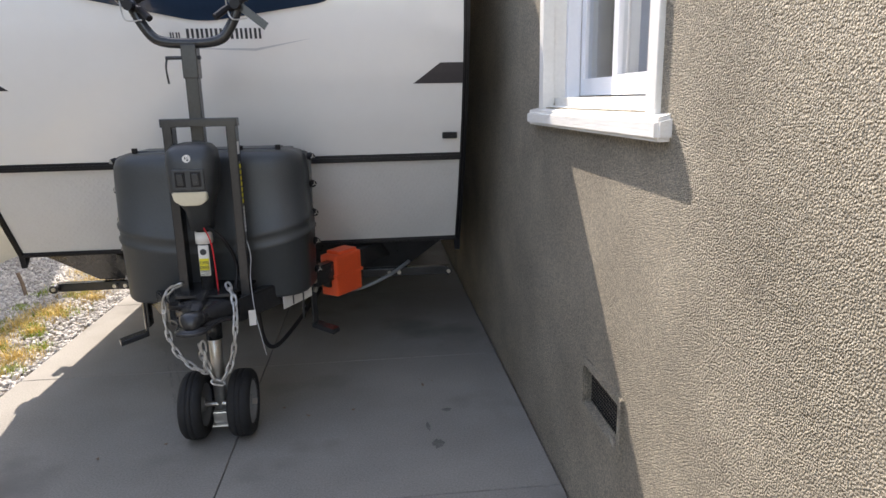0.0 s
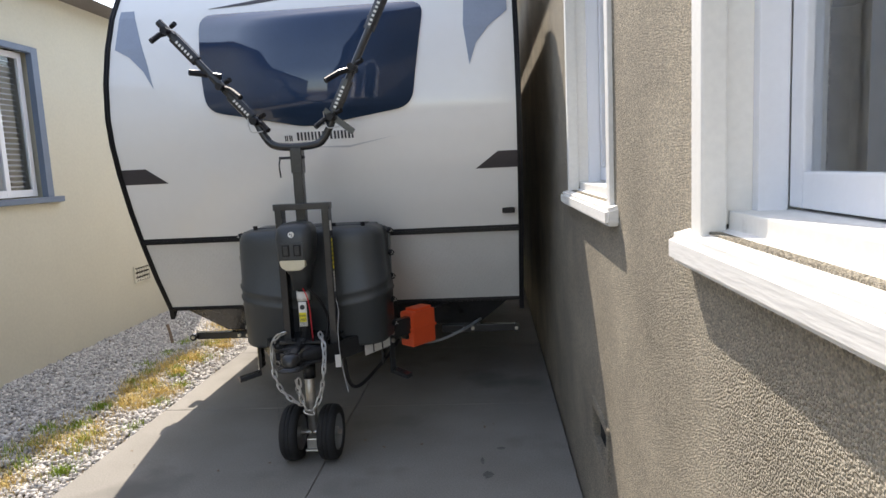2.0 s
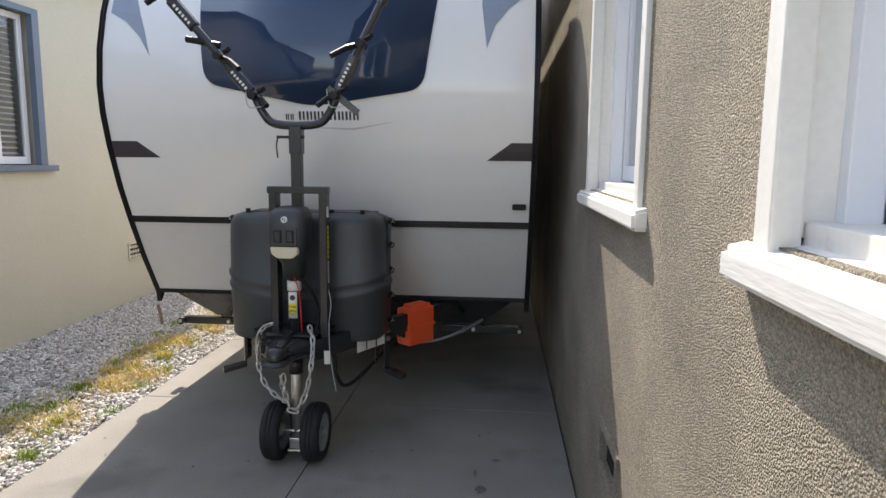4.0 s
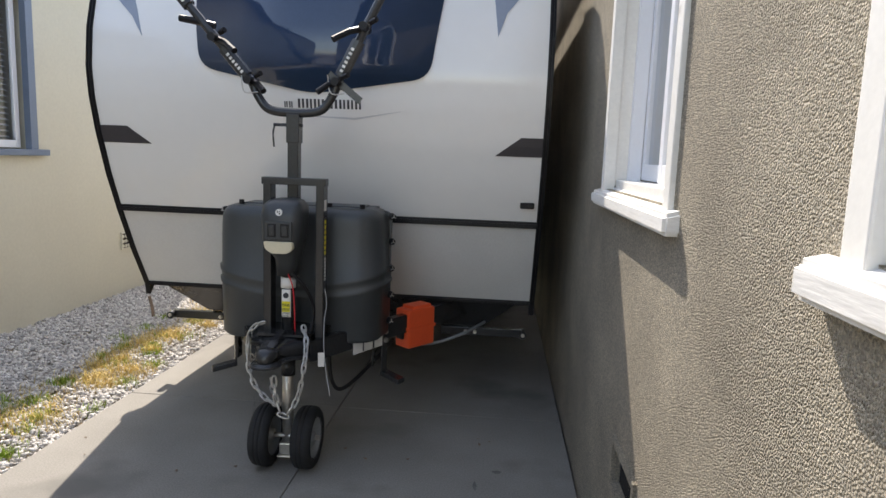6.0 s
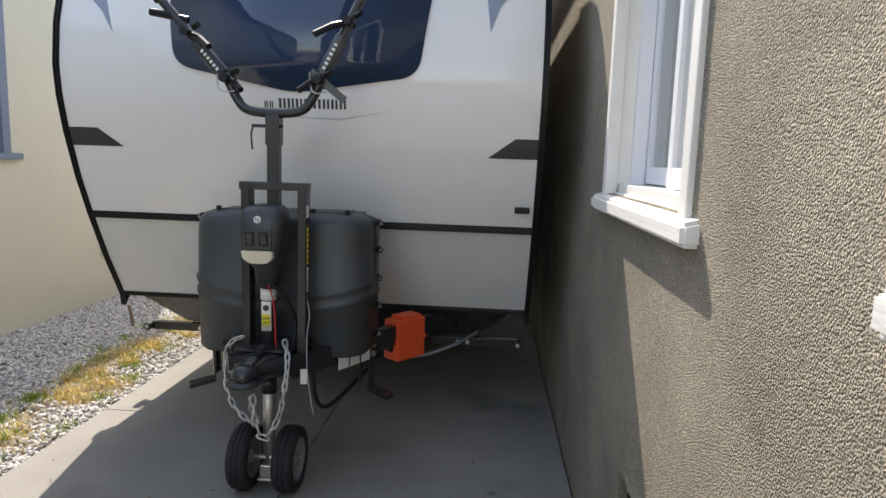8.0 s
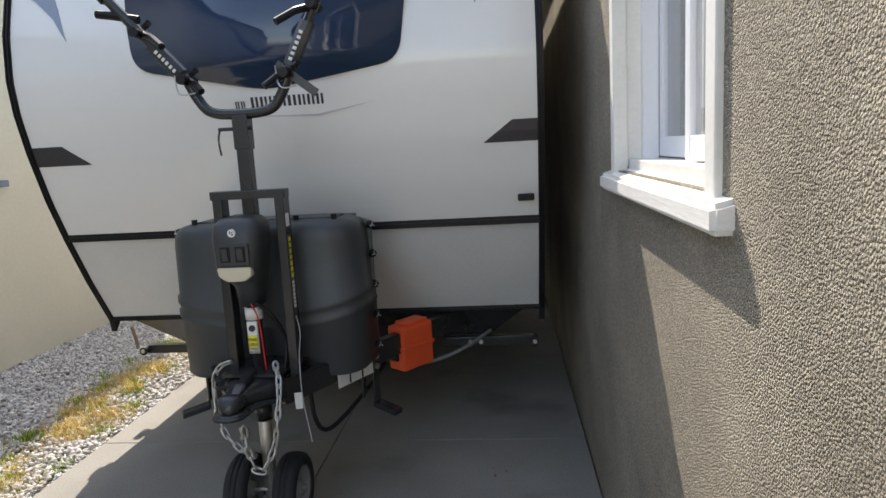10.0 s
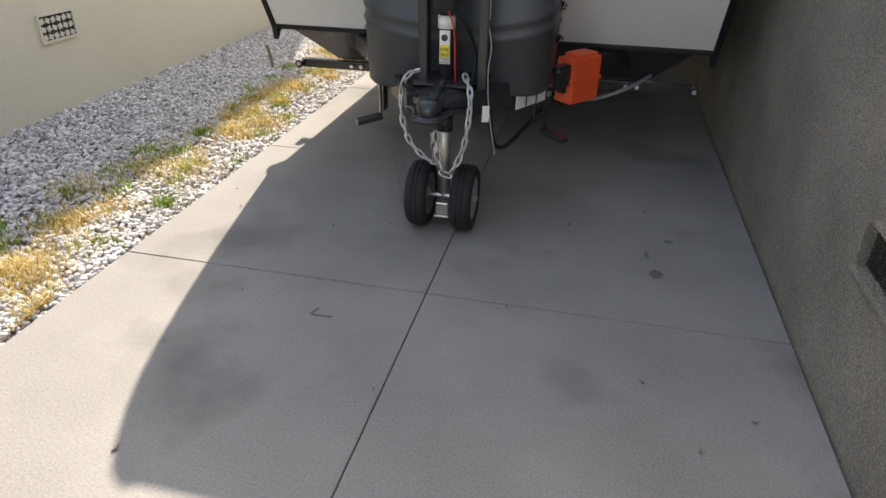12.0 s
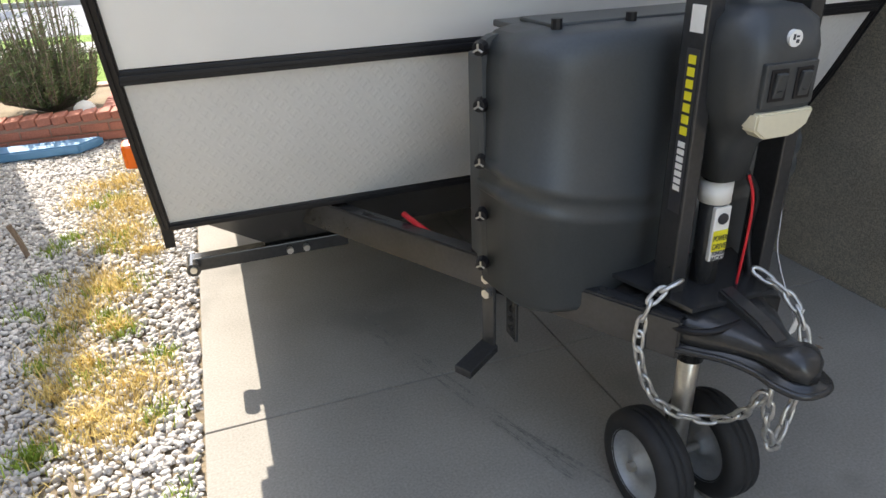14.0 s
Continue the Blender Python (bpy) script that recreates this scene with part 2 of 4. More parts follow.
# ---------- places ----------
WX = 0.97          # face of the stucco house
LX = -3.27         # face of the cream house
SLAB = -1.63       # outer edge of the driveway
TL, TR, TC = -1.628, 0.786, -0.405   # trailer sides and the middle of its tongue
NOSE = Vector((0, -0.04, -0.087))  # how far the nose stands forward and down on its jack

# ---------- ground ----------
bm = B()
g = [(-60, -40, -0.06), (60, -40, -0.06), (60, 80, -0.06), (-60, 80, -0.06)]
bm.faces.new([bm.verts.new(p) for p in g])
tagged(mesh_ob("ground", bm, SOIL), "bare brown soil under gravel and lawn", "ground", kind="structure")

drive = tagged(new("driveway"), "grey concrete driveway of large jointed slabs, oil-stained", "driveway", kind="structure")
ys = [2.57 + 1.32 * k for k in range(-8, 7)]
for y0, y1 in zip(ys, ys[1:]):
    for x0, x1 in ((SLAB, -0.335), (-0.335, WX - 0.006)):
        bm = B()
        box(bm, (x0 + 0.002, y0 + 0.002, -0.12), (x1 - 0.002, y1 - 0.002, 0.0), 0.003, segs=1)
        part("slab", bm, CONCRETE, drive)
bm = B()
box(bm, (SLAB + 0.01, ys[0], -0.1), (WX - 0.01, ys[-1], -0.012))
part("joint_filler", bm, SOIL, drive)

# ---------- stucco house ----------
WY0, WY1, WH = -6.0, 9.0, 3.3
A0, A1, B0, B1 = 1.915, 2.95, -0.33, 1.09     # window openings along the wall
Z0, Z1 = 1.388, 2.62
V0, V1, VZ0, VZ1 = 2.03, 2.38, 0.42, 0.605    # crawl-space vent
bm = B()
cuts = sorted([(B0, B1, Z0, Z1), (A0, A1, Z0, Z1)])
yy = WY0
T = 0.22
for (y0, y1, z0, z1) in cuts:
    box(bm, (WX, yy, -0.1), (WX + T, y0, WH))
    if (y0, y1) == (A0, A1):
        box(bm, (WX, y0, -0.1), (WX + T, V0, z0)) if V0 > y0 else None
        box(bm, (WX, V0, -0.1), (WX + T, V1, VZ0))
        box(bm, (WX, V0, VZ1), (WX + T, V1, z0))
        box(bm, (WX, V1, -0.1), (WX + T, y1, z0))
    else:
        box(bm, (WX, y0, -0.1), (WX + T, y1, z0))
    box(bm, (WX, y0, z1), (WX + T, y1, WH))
    yy = y1
box(bm, (WX, A1, -0.1), (WX + T, WY1, WH))
tagged(mesh_ob("wall_east", bm, STUCCO), "tan rough-dashed stucco house wall", "wall", kind="structure")
bm = B()
box(bm, (WX + T, WY1 - 0.2, -0.1), (5.5, WY1, WH))
box(bm, (WX + T, WY0, -0.1), (5.5, WY0 + 0.2, WH))
box(bm, (5.3, WY0 + 0.2, -0.1), (5.5, WY1 - 0.2, WH))
tagged(mesh_ob("wall_east_back", bm, STUCCO), "tan stucco walls closing the house", "wall", kind="structure")
bm = B()
box(bm, (WX + T + 0.01, WY0 + 0.21, 0.6), (5.29, WY1 - 0.21, 0.7))
tagged(mesh_ob("floor_inside", bm, DARKROOM), "plain indoor floor", "floor", kind="structure")
bm = B()
prism(bm, [(WX - 0.25, WY0 - 0.3, WH), (3.2, WY0 - 0.3, WH + 1.1), (5.8, WY0 - 0.3, WH)], (0, WY1 - WY0 + 0.6, 0))
tagged(mesh_ob("roof_east", bm, ROOFING), "dark shingled gable roof", "roof", kind="structure")


def old_window(name, y0, y1, sill0, sill1, label):
    """A white painted wooden window, set back in the wall, with its sloping sill."""
    w = thing(name, (WX, (y0 + y1) / 2, Z0), label, "window", kind="structure")
    o = -Vector(w.location)

    def P(pname, m, bmx, lab=""):
        ob = part(pname, bmx, m, w, lab)
        ob.location = o
        return ob
    bm = B()   # sill: a thick board with a sloping top and worn nose
    zt, zb, xf = 1.378, 1.322, WX - 0.038
    prism(bm, [(xf, sill0, zb), (WX + 0.10, sill0, zb), (WX + 0.10, sill0, zt + 0.03), (xf, sill0, zt - 0.004)], (0, sill1 - sill0, 0))
    bmesh.ops.bevel(bm, geom=bm.edges[:], offset=0.010, segments=2, affect='EDGES')
    P("window_sill", OLDPAINT, bm, "weathered white wooden sill with cracked paint")
    bm = B()
    for a, b in ((y0 - 0.012, y0 + 0.045), (y1 - 0.045, y1 + 0.012)):
        box(bm, (WX - 0.014, a, 1.373), (WX + 0.03, b, Z1 + 0.02), 0.004)
    box(bm, (WX - 0.014, y0 + 0.045, Z1 - 0.04), (WX + 0.03, y1 - 0.045, Z1 + 0.02), 0.004)
    P("casing", PAINT, bm)
    for a, b in ((y0 + 0.001, y0 + 0.035), (y1 - 0.035, y1 - 0.001)):
        bm = B()
        box(bm, (WX + 0.03, a, Z0 + 0.012), (WX + 0.20, b, Z1 - 0.002), 0.003)
        P("jamb", PAINT, bm)
    for a, b, x0 in ((y0 + 0.035, y0 + 0.06, WX + 0.075), (y1 - 0.06, y1 - 0.035, WX + 0.075)):
        bm = B()
        box(bm, (x0, a, Z0 + 0.02), (x0 + 0.05, b, Z1 - 0.03), 0.002)
        P("stop", VINYL, bm)
    bm = B()
    box(bm, (WX + 0.035, y0 + 0.036, Z0 + 0.0), (WX + 0.2, y1 - 0.036, Z0 + 0.035), 0.003)
    P("inner_sill", PAINT, bm)
    ym = (y0 + y1) / 2
    for a, b, x0 in ((y0 + 0.062, ym + 0.02, WX + 0.085), (ym - 0.02, y1 - 0.062, WX + 0.125)):
        bm = B()
        for lo, hi in (((x0, a, Z0 + 0.04), (x0 + 0.032, a + 0.045, Z1 - 0.05)), ((x0, b - 0.045, Z0 + 0.04), (x0 + 0.032, b, Z1 - 0.05)),
                       ((x0, a + 0.045, Z0 + 0.04), (x0 + 0.032, b - 0.045, Z0 + 0.10)), ((x0, a + 0.045, Z1 - 0.1), (x0 + 0.032, b - 0.045, Z1 - 0.05))):
            box(bm, lo, hi, 0.004)
        P("sash", VINYL, bm, "white vinyl sliding sash")
        bm = B()
        box(bm, (x0 + 0.014, a + 0.04, Z0 + 0.09), (x0 + 0.018, b - 0.04, Z1 - 0.09))
        gl = P("pane", PANE, bm)
        gl.visible_shadow = False
    bm = B()
    n = 60
    for k in range(n):
        ya, yb = y0 + (y1 - y0) * k / n, y0 + (y1 - y0) * (k + 1) / n
        xa, xb = [WX + 0.30 + 0.018 * math.sin(q * 55) + 0.01 * math.sin(q * 131) for q in (ya, yb)]
        bm.faces.new([bm.verts.new(p) for p in ((xa, ya, Z0 - 0.1), (xb, yb, Z0 - 0.1), (xb, yb, Z1 + 0.1), (xa, ya, Z1 + 0.1))])
    bmesh.ops.remove_doubles(bm, verts=bm.verts[:], dist=1e-4)
    bmesh.ops.solidify(bm, geom=bm.faces[:], thickness=0.003)
    P("curtain", CURTAIN, bm, "pale net curtain hanging in folds")
    return w


old_window("window_1", A0, A1, 1.84, 3.06, "white wooden sash window with worn sill in stucco wall")
old_window("window_2", B0, B1, -0.44, 1.17, "white wooden sash window with thick cracked sill")

bm = B()
vent = thing("crawl_space_vent", (WX, V0, VZ0), "tan-painted metal vent with mesh in the stucco wall", "vent")
for lo, hi in (((V0, VZ0), (V0 + 0.025, VZ1)), ((V1 - 0.025, VZ0), (V1, VZ1)), ((V0 + 0.025, VZ0), (V1 - 0.025, VZ0 + 0.025)), ((V0 + 0.025, VZ1 - 0.025), (V1 - 0.025, VZ1))):
    box(bm, (WX - 0.012, *lo), (WX + 0.03, *hi), 0.003)
ob = part("frame", bm, STUCCO, vent)
ob.location = -vent.location
bm = B()
for k in range(24):
    y = V0 + 0.03 + (V1 - V0 - 0.06) * k / 23
    rod(bm, (WX + 0.02, y, VZ0 + 0.02), (WX + 0.02, y, VZ1 - 0.02), 0.0015, segs=5)
for k in range(11):
    z = VZ0 + 0.03 + (VZ1 - VZ0 - 0.06) * k / 10
    rod(bm, (WX + 0.023, V0 + 0.02, z), (WX + 0.023, V1 - 0.02, z), 0.0015, segs=5)
ob = part("mesh", bm, STEEL, vent, "dark wire mesh")
ob.location = -vent.location
# added black sheet, stands in for the dark of the crawl space
bm = B()
box(bm, (WX + 0.14, V0 - 0.05, VZ0 - 0.05), (WX + 0.2, V1 + 0.05, VZ1 + 0.05))
ob = part("dark_hollow", bm, STEEL, vent)
ob.location = -vent.location

# ---------- cream house ----------
H0, H1, HZ0, HZ1 = 4.47, 5.33, 1.43, 2.70
bm = B()
for lo, hi in (((-7, -0.1), (H0, 3.2)), ((H1, -0.1), (8.6, 3.2)), ((H0, -0.1), (H1, HZ0)), ((H0, HZ1), (H1, 3.2))):
    box(bm, (LX - 0.22, lo[0], lo[1]), (LX, hi[0], hi[1]))
tagged(mesh_ob("wall_west", bm, PLASTER), "smooth cream plastered house wall", "wall", kind="structure")
bm = B()
box(bm, (-8, 8.38, -0.1), (LX - 0.22, 8.6, 3.2))
box(bm, (-8, -7, -0.1), (LX - 0.22, -6.8, 3.2))
box(bm, (-8.2, -7, -0.1), (-8, 8.6, 3.2))
tagged(mesh_ob("wall_west_back", bm, PLASTER), "cream plastered walls closing the house", "wall", kind="structure")
bm = B()
prism(bm, [(LX + 0.29, -7.2, 3.2), (-5.8, -7.2, 4.3), (-8.4, -7.2, 3.2)], (0, 15.7, 0))
tagged(mesh_ob("roof_west", bm, ROOFING), "dark shingled roof with short eave", "roof", kind="structure")
w = thing("window_3", (LX, (H0 + H1) / 2, HZ0), "white sliding window with blue-grey frame and sill", "window", kind="structure")


def Q(pname, bmx, m, lab=""):
    ob = part(pname, bmx, m, w, lab)
    ob.location = -w.location
    return ob


bm = B()
box(bm, (LX - 0.03, H0 - 0.12, HZ0 - 0.05), (LX + 0.05, H1 + 0.13, HZ0), 0.006)
Q("window_sill", bm, BLUEFRAME, "blue-grey painted sill")
bm = B()
for lo, hi in (((H0 - 0.03, HZ0), (H0 + 0.05, HZ1)), ((H1 - 0.05, HZ0), (H1 + 0.03, HZ1)), ((H0 + 0.05, HZ1 - 0.05), (H1 - 0.05, HZ1))):
    box(bm, (LX - 0.03, *lo), (LX + 0.025, *hi), 0.004)
Q("window_frame", bm, BLUEFRAME)
for a, b, x0 in ((H0 + 0.05, (H0 + H1) / 2 + 0.02, LX - 0.06), ((H0 + H1) / 2 - 0.02, H1 - 0.05, LX - 0.10)):
    bm = B()
    for lo, hi in (((a, HZ0 + 0.01), (a + 0.05, HZ1 - 0.05)), ((b - 0.05, HZ0 + 0.01), (b, HZ1 - 0.05)), ((a + 0.05, HZ0 + 0.01), (b - 0.05, HZ0 + 0.07)), ((a + 0.05, HZ1 - 0.1), (b - 0.05, HZ1 - 0.05))):
        box(bm, (x0, *lo), (x0 + 0.03, *hi), 0.004)
    Q("sash", bm, VINYL, "white vinyl sash")
    bm = B()
    box(bm, (x0 + 0.012, a + 0.04, HZ0 + 0.06), (x0 + 0.016, b - 0.04, HZ1 - 0.09))
    Q("pane", bm, PANE).visible_shadow = False
for k in range(26):
    bm = B()
    z = HZ0 + 0.05 + k * 0.046
    box(bm, (LX - 0.19, H0 + 0.06, z), (LX - 0.155, H1 - 0.06, z + 0.003), turn=(0, 25, 0))
    Q("slat", bm, VINYL)
for y in (4.13, 6.5):
    v2 = thing("wall_vent", (LX, y, 0.43), "small cream grille vent low on the plaster wall", "vent", "wall vents")
    bm = B()
    for lo, hi in (((0, 0), (0.32, 0.015)), ((0, 0.165), (0.32, 0.18)), ((0, 0.015), (0.015, 0.165)), ((0.305, 0.015), (0.32, 0.165))):
        box(bm, (0, *lo), (0.015, *hi))
    part("frame", bm, PLASTER, v2)
    bm = B()
    for i in range(6):
        for j in range(3):
            box(bm, (0.004, 0.02 + i * 0.048, 0.02 + j * 0.05), (0.011, 0.052 + i * 0.048, 0.05 + j * 0.05), turn=(20 * (-1) ** (i + j), 0, 0))
    part("grille", bm, PLASTER, v2)
    # black sheet laid on the plaster in place of the dark behind the grille
    bm = B()
    box(bm, (0.001, 0.01, 0.01), (0.004, 0.31, 0.17))
    part("dark_hollow", bm, STEEL, v2)
dp = thing("downspout", (LX, 8.35, 0), "cream painted metal downspout on the house corner", "downspout")
bm = B()
tube(bm, [(0.05, 0, 0.12), (0.05, 0, 2.8), (0.12, 0, 3.0), (0.12, 0, 3.15)], 0.035, square=True)
part("pipe", bm, PLASTER, dp)

# ---------- trailer ----------
trailer = thing("travel_trailer", (TC, 4.2, 0), "white travel trailer with black trim parked on the driveway", "trailer")
PROFILE = [(4.13, 0.73), (3.985, 0.975), (3.86, 1.22), (3.77, 1.42), (3.69, 1.65), (3.645, 1.83), (3.63, 1.98), (3.65, 2.18), (3.705, 2.38), (3.79, 2.58), (3.92, 2.77), (4.10, 2.92), (4.36, 3.01), (4.7, 3.05)]


def front(z):
    for (ya, za), (yb, zb) in zip(PROFILE, PROFILE[1:]):
        if za <= z <= zb:
            return ya + (yb - ya) * (z - za) / (zb - za)
    return PROFILE[0][0] if z < 0.73 else PROFILE[-1][0]


TONGUE = ("frame_rail", "bracket", "perforated_plate", "frame_bolt", "rating_plate", "coupler", "coupler_latch", "tongue_plate")


def TP(pname, bmx, m, lab="", smooth=False, parent=None):
    ob = part(pname, bmx, m, parent or trailer, lab, smooth)
    if parent is None:
        ob.location = NOSE - trailer.location
        if pname in TONGUE:
            ob.location.z += 0.03
    return ob


def skin(z0, z1, x0, x1, out=0.0, nx=1, step=0.04):
    """A strip of the front's curved face between two heights."""
    bm = B()
    n = max(2, int((z1 - z0) / step))
    rows = []
    for i in range(n + 1):
        z = z0 + (z1 - z0) * i / n
        rows.append([bm.verts.new((x0 + (x1 - x0) * j / nx, front(z) - out, z)) for j in range(nx + 1)])
    for a, b in zip(rows, rows[1:]):
        for j in range(nx):
            bm.faces.new((a[j], a[j + 1], b[j + 1], b[j]))
    return bm


bm = B()
pts = [(y + 0.012, z) for y, z in PROFILE] + [(10.2, 3.05), (10.2, 0.72)]
prism(bm, [(TL + 0.012, y, z) for y, z in pts], (TR - TL - 0.024, 0, 0))
TP("body", bm, FIBRE)
bm = skin(1.245, 2.97, TL + 0.025, TR - 0.025, 0.004, 6)
TP("front_cap", bm, FIBRE, "glossy white fibreglass nose", True)
bm = skin(0.745, 1.205, TL + 0.025, TR - 0.025, 0.004, 6)
TP("tread_panel", bm, TREAD, "pale grey diamond tread panel", True)
for z, h in ((1.225, 0.018), (0.735, 0.013)):
    bm = B()
    y = front(z)
    box(bm, (TL + 0.022, y - 0.016, z - h), (TR - 0.022, y + 0.02, z + h), 0.004)
    box(bm, (TL + 0.026, y - 0.021, z - h * 0.35), (TR - 0.026, y - 0.014, z + h * 0.35), 0.002)
    TP("seam_trim", bm, TRIM, "ribbed black trim strip")
for x0, x1 in ((TL, TL + 0.030), (TR - 0.030, TR)):
    bm = B()
    for i, (k0, k1, o) in enumerate(((0.0, 1.0, 0.012), (0.15, 0.4, 0.02), (0.6, 0.85, 0.02))):
        xa, xb = x0 + (x1 - x0) * k0, x0 + (x1 - x0) * k1
        lo = [(y - o, z) for y, z in PROFILE]
        for (ya, za), (yb, zb) in zip(lo, lo[1:]):
            q = [bm.verts.new(p) for p in ((xa, ya, za), (xb, ya, za), (xb, yb, zb), (xa, yb, zb), (xa, ya + 0.05, za), (xb, ya + 0.05, za), (xb, yb + 0.05, zb), (xa, yb + 0.05, zb))]
            for f in ((0, 1, 2, 3), (0, 3, 7, 4), (1, 5, 6, 2), (0, 4, 5, 1), (3, 2, 6, 7)):
                bm.faces.new([q[v] for v in f])
    prism(bm, [(x0, 4.13 - 0.012, 0.735), (x0, 4.20, 0.735), (x0, 4.13, 0.66)], (x1 - x0, 0, 0))
    TP("corner_trim", bm, TRIM, "black corner moulding")


def on_front(name, outline, mat, out, lab="", thick=0.006, smooth=False):
    """A piece that follows the nose: outline in x and z, set proud of it by out."""
    bm = B()
    vs = [bm.verts.new((x, 0, z)) for x, z in outline]
    bm.faces.new(vs)
    zs = [z for _, z in outline]
    n = int((max(zs) - min(zs)) / 0.05)
    for i in range(1, n + 1):
        z = min(zs) + (max(zs) - min(zs)) * i / (n + 1)
        bmesh.ops.bisect_plane(bm, geom=bm.verts[:] + bm.edges[:] + bm.faces[:], plane_co=(0, 0, z), plane_no=(0, 0, 1))
    for v in bm.verts:
        v.co.y = front(v.co.z) - out
    r = bmesh.ops.extrude_face_region(bm, geom=bm.faces[:])
    bmesh.ops.translate(bm, vec=(0, thick, 0), verts=[v for v in r["geom"] if isinstance(v, bmesh.types.BMVert)])
    return TP(name, bm, mat, lab, smooth)


def rounded(pts, r=0.09, n=5):
    out = []
    for i, p in enumerate(pts):
        p, a, b = Vector(p), Vector(pts[i - 1]), Vector(pts[(i + 1) % len(pts)])
        da, db = (a - p).normalized() * min(r, (a - p).length * 0.45), (b - p).normalized() * min(r, (b - p).length * 0.45)
        for k in range(n + 1):
            t = k / n
            out.append(tuple((1 - t) ** 2 * (p + da) + 2 * t * (1 - t) * p + t * t * (p + db)))
    return out


WIN = [(TC - 0.67, 2.56), (TC - 0.61, 1.99), (TC - 0.02, 1.87), (TC + 0.58, 1.96), (TC + 0.66, 2.56)]
on_front("front_window", rounded(WIN), SKYTINT, 0.014, "dark tinted front window with the reflected sky's blue in its colour", 0.012, True)
on_front("brow_decal", [(TC - 0.62, 2.60), (TC - 0.2, 2.66), (TC + 0.2, 2.66), (TC - 0.1, 2.645), (TC - 0.4, 2.61)], DECAL, 0.008, "dark swoosh decal")
on_front("swoosh_decal", [(TL + 0.06, 2.62), (TL + 0.14, 2.62), (TL + 0.26, 2.28), (TL + 0.30, 2.14), (TL + 0.24, 2.24), (TL + 0.15, 2.33), (TL + 0.06, 2.38)], SWOOSH, 0.008, "grey-blue swoosh decal")
on_front("swoosh_decal", [(TR - 0.06, 2.62), (TR - 0.30, 2.62), (TR - 0.31, 2.40), (TR - 0.28, 2.17), (TR - 0.24, 2.29), (TR - 0.17, 2.38), (TR - 0.06, 2.47)], SWOOSH, 0.008, "grey-blue swoosh decal")
on_front("arrow_decal", [(TL + 0.03, 1.68), (TL + 0.18, 1.68), (TL + 0.30, 1.59), (TL + 0.03, 1.59)], DECAL, 0.008, "black arrow decal")
on_front("arrow_decal", [(TR - 0.03, 1.685), (TR - 0.14, 1.685), (TR - 0.27, 1.59), (TR - 0.03, 1.59)], DECAL, 0.008, "black arrow decal")
# maker's name as plain bars
x = TC - 0.17
for wdt, hgt in ((0.018, 0.03), (0.018, 0.03), (0.012, 0), (0.035, 0.045), (0.033, 0.045), (0.033, 0.045), (0.035, 0.045), (0.04, 0.045), (0.033, 0.045), (0.033, 0.045), (0.033, 0.045)):
    if hgt:
        for k0, k1 in ((0.0, 0.34), (0.62, 0.92)):
            on_front("name_bar", [(x + wdt * k0, 1.80), (x + wdt * k1, 1.80), (x + wdt * k1, 1.80 + hgt), (x + wdt * k0, 1.80 + hgt)], LETTER, 0.006, thick=0.003)
    x += wdt + 0.008
on_front("underline", [(TC - 0.2, 1.765), (TC + 0.2, 1.758), (TC + 0.46, 1.80), (TC + 0.2, 1.748)], SILVER, 0.006, "thin silver flourish", 0.003)
bm = B()
zl = 1.335
box(bm, (TR - 0.125, front(zl) - 0.03, zl - 0.016), (TR - 0.05, front(zl), zl + 0.016), 0.006)
rod(bm, (TR - 0.07, front(zl) - 0.036, zl), (TR - 0.07, front(zl), zl), 0.012)
TP("latch", bm, TRIM, "black compartment latch")
bm = B()
box(bm, (TL - 0.05, 4.30, 0.87), (TL + 0.012, 4.40, 1.0), 0.006)
ml = TP("side_light", bm, TRIM, "black-housed side light")
bm = B()
box(bm, (TL - 0.075, 4.285, 0.875), (TL - 0.02, 4.36, 0.955), 0.012)
ob = part("lens", bm, AMBER, ml, "amber lens")
# below the floor
bm = B()
prism(bm, [(TL + 0.09, 4.17, 0.725), (TL + 0.30, 4.36, 0.52), (TR - 0.30, 4.36, 0.52), (TR - 0.09, 4.17, 0.725)], (0, 0.06, 0))
box(bm, (TL + 0.3, 4.42, 0.5), (TR - 0.3, 10.0, 0.72))
TP("underbelly", bm, STEEL, "black belly pan")
for s in (-1, 1):
    bm = B()
    xo, xi = (TL + TR) / 2 + s * 1.16, TC + s * 0.62
    box(bm, (min(xo, xi), 4.37, 0.45), (max(xo, xi), 4.42, 0.50), 0.004)
    rod(bm, (xo, 4.33, 0.475), (xo, 4.43, 0.475), 0.024)
    st = TP("stabiliser", bm, STEEL, "black stabiliser arm")
    for xx in (xo, TC + s * 0.84, TC + s * 0.78):
        bm = B()
        rod(bm, (xx, 4.362 if xx != xo else 4.32, 0.478), (xx, 4.34, 0.478), 0.012, segs=8)
        part("bolt", bm, ZINC, st, "bright bolt head")
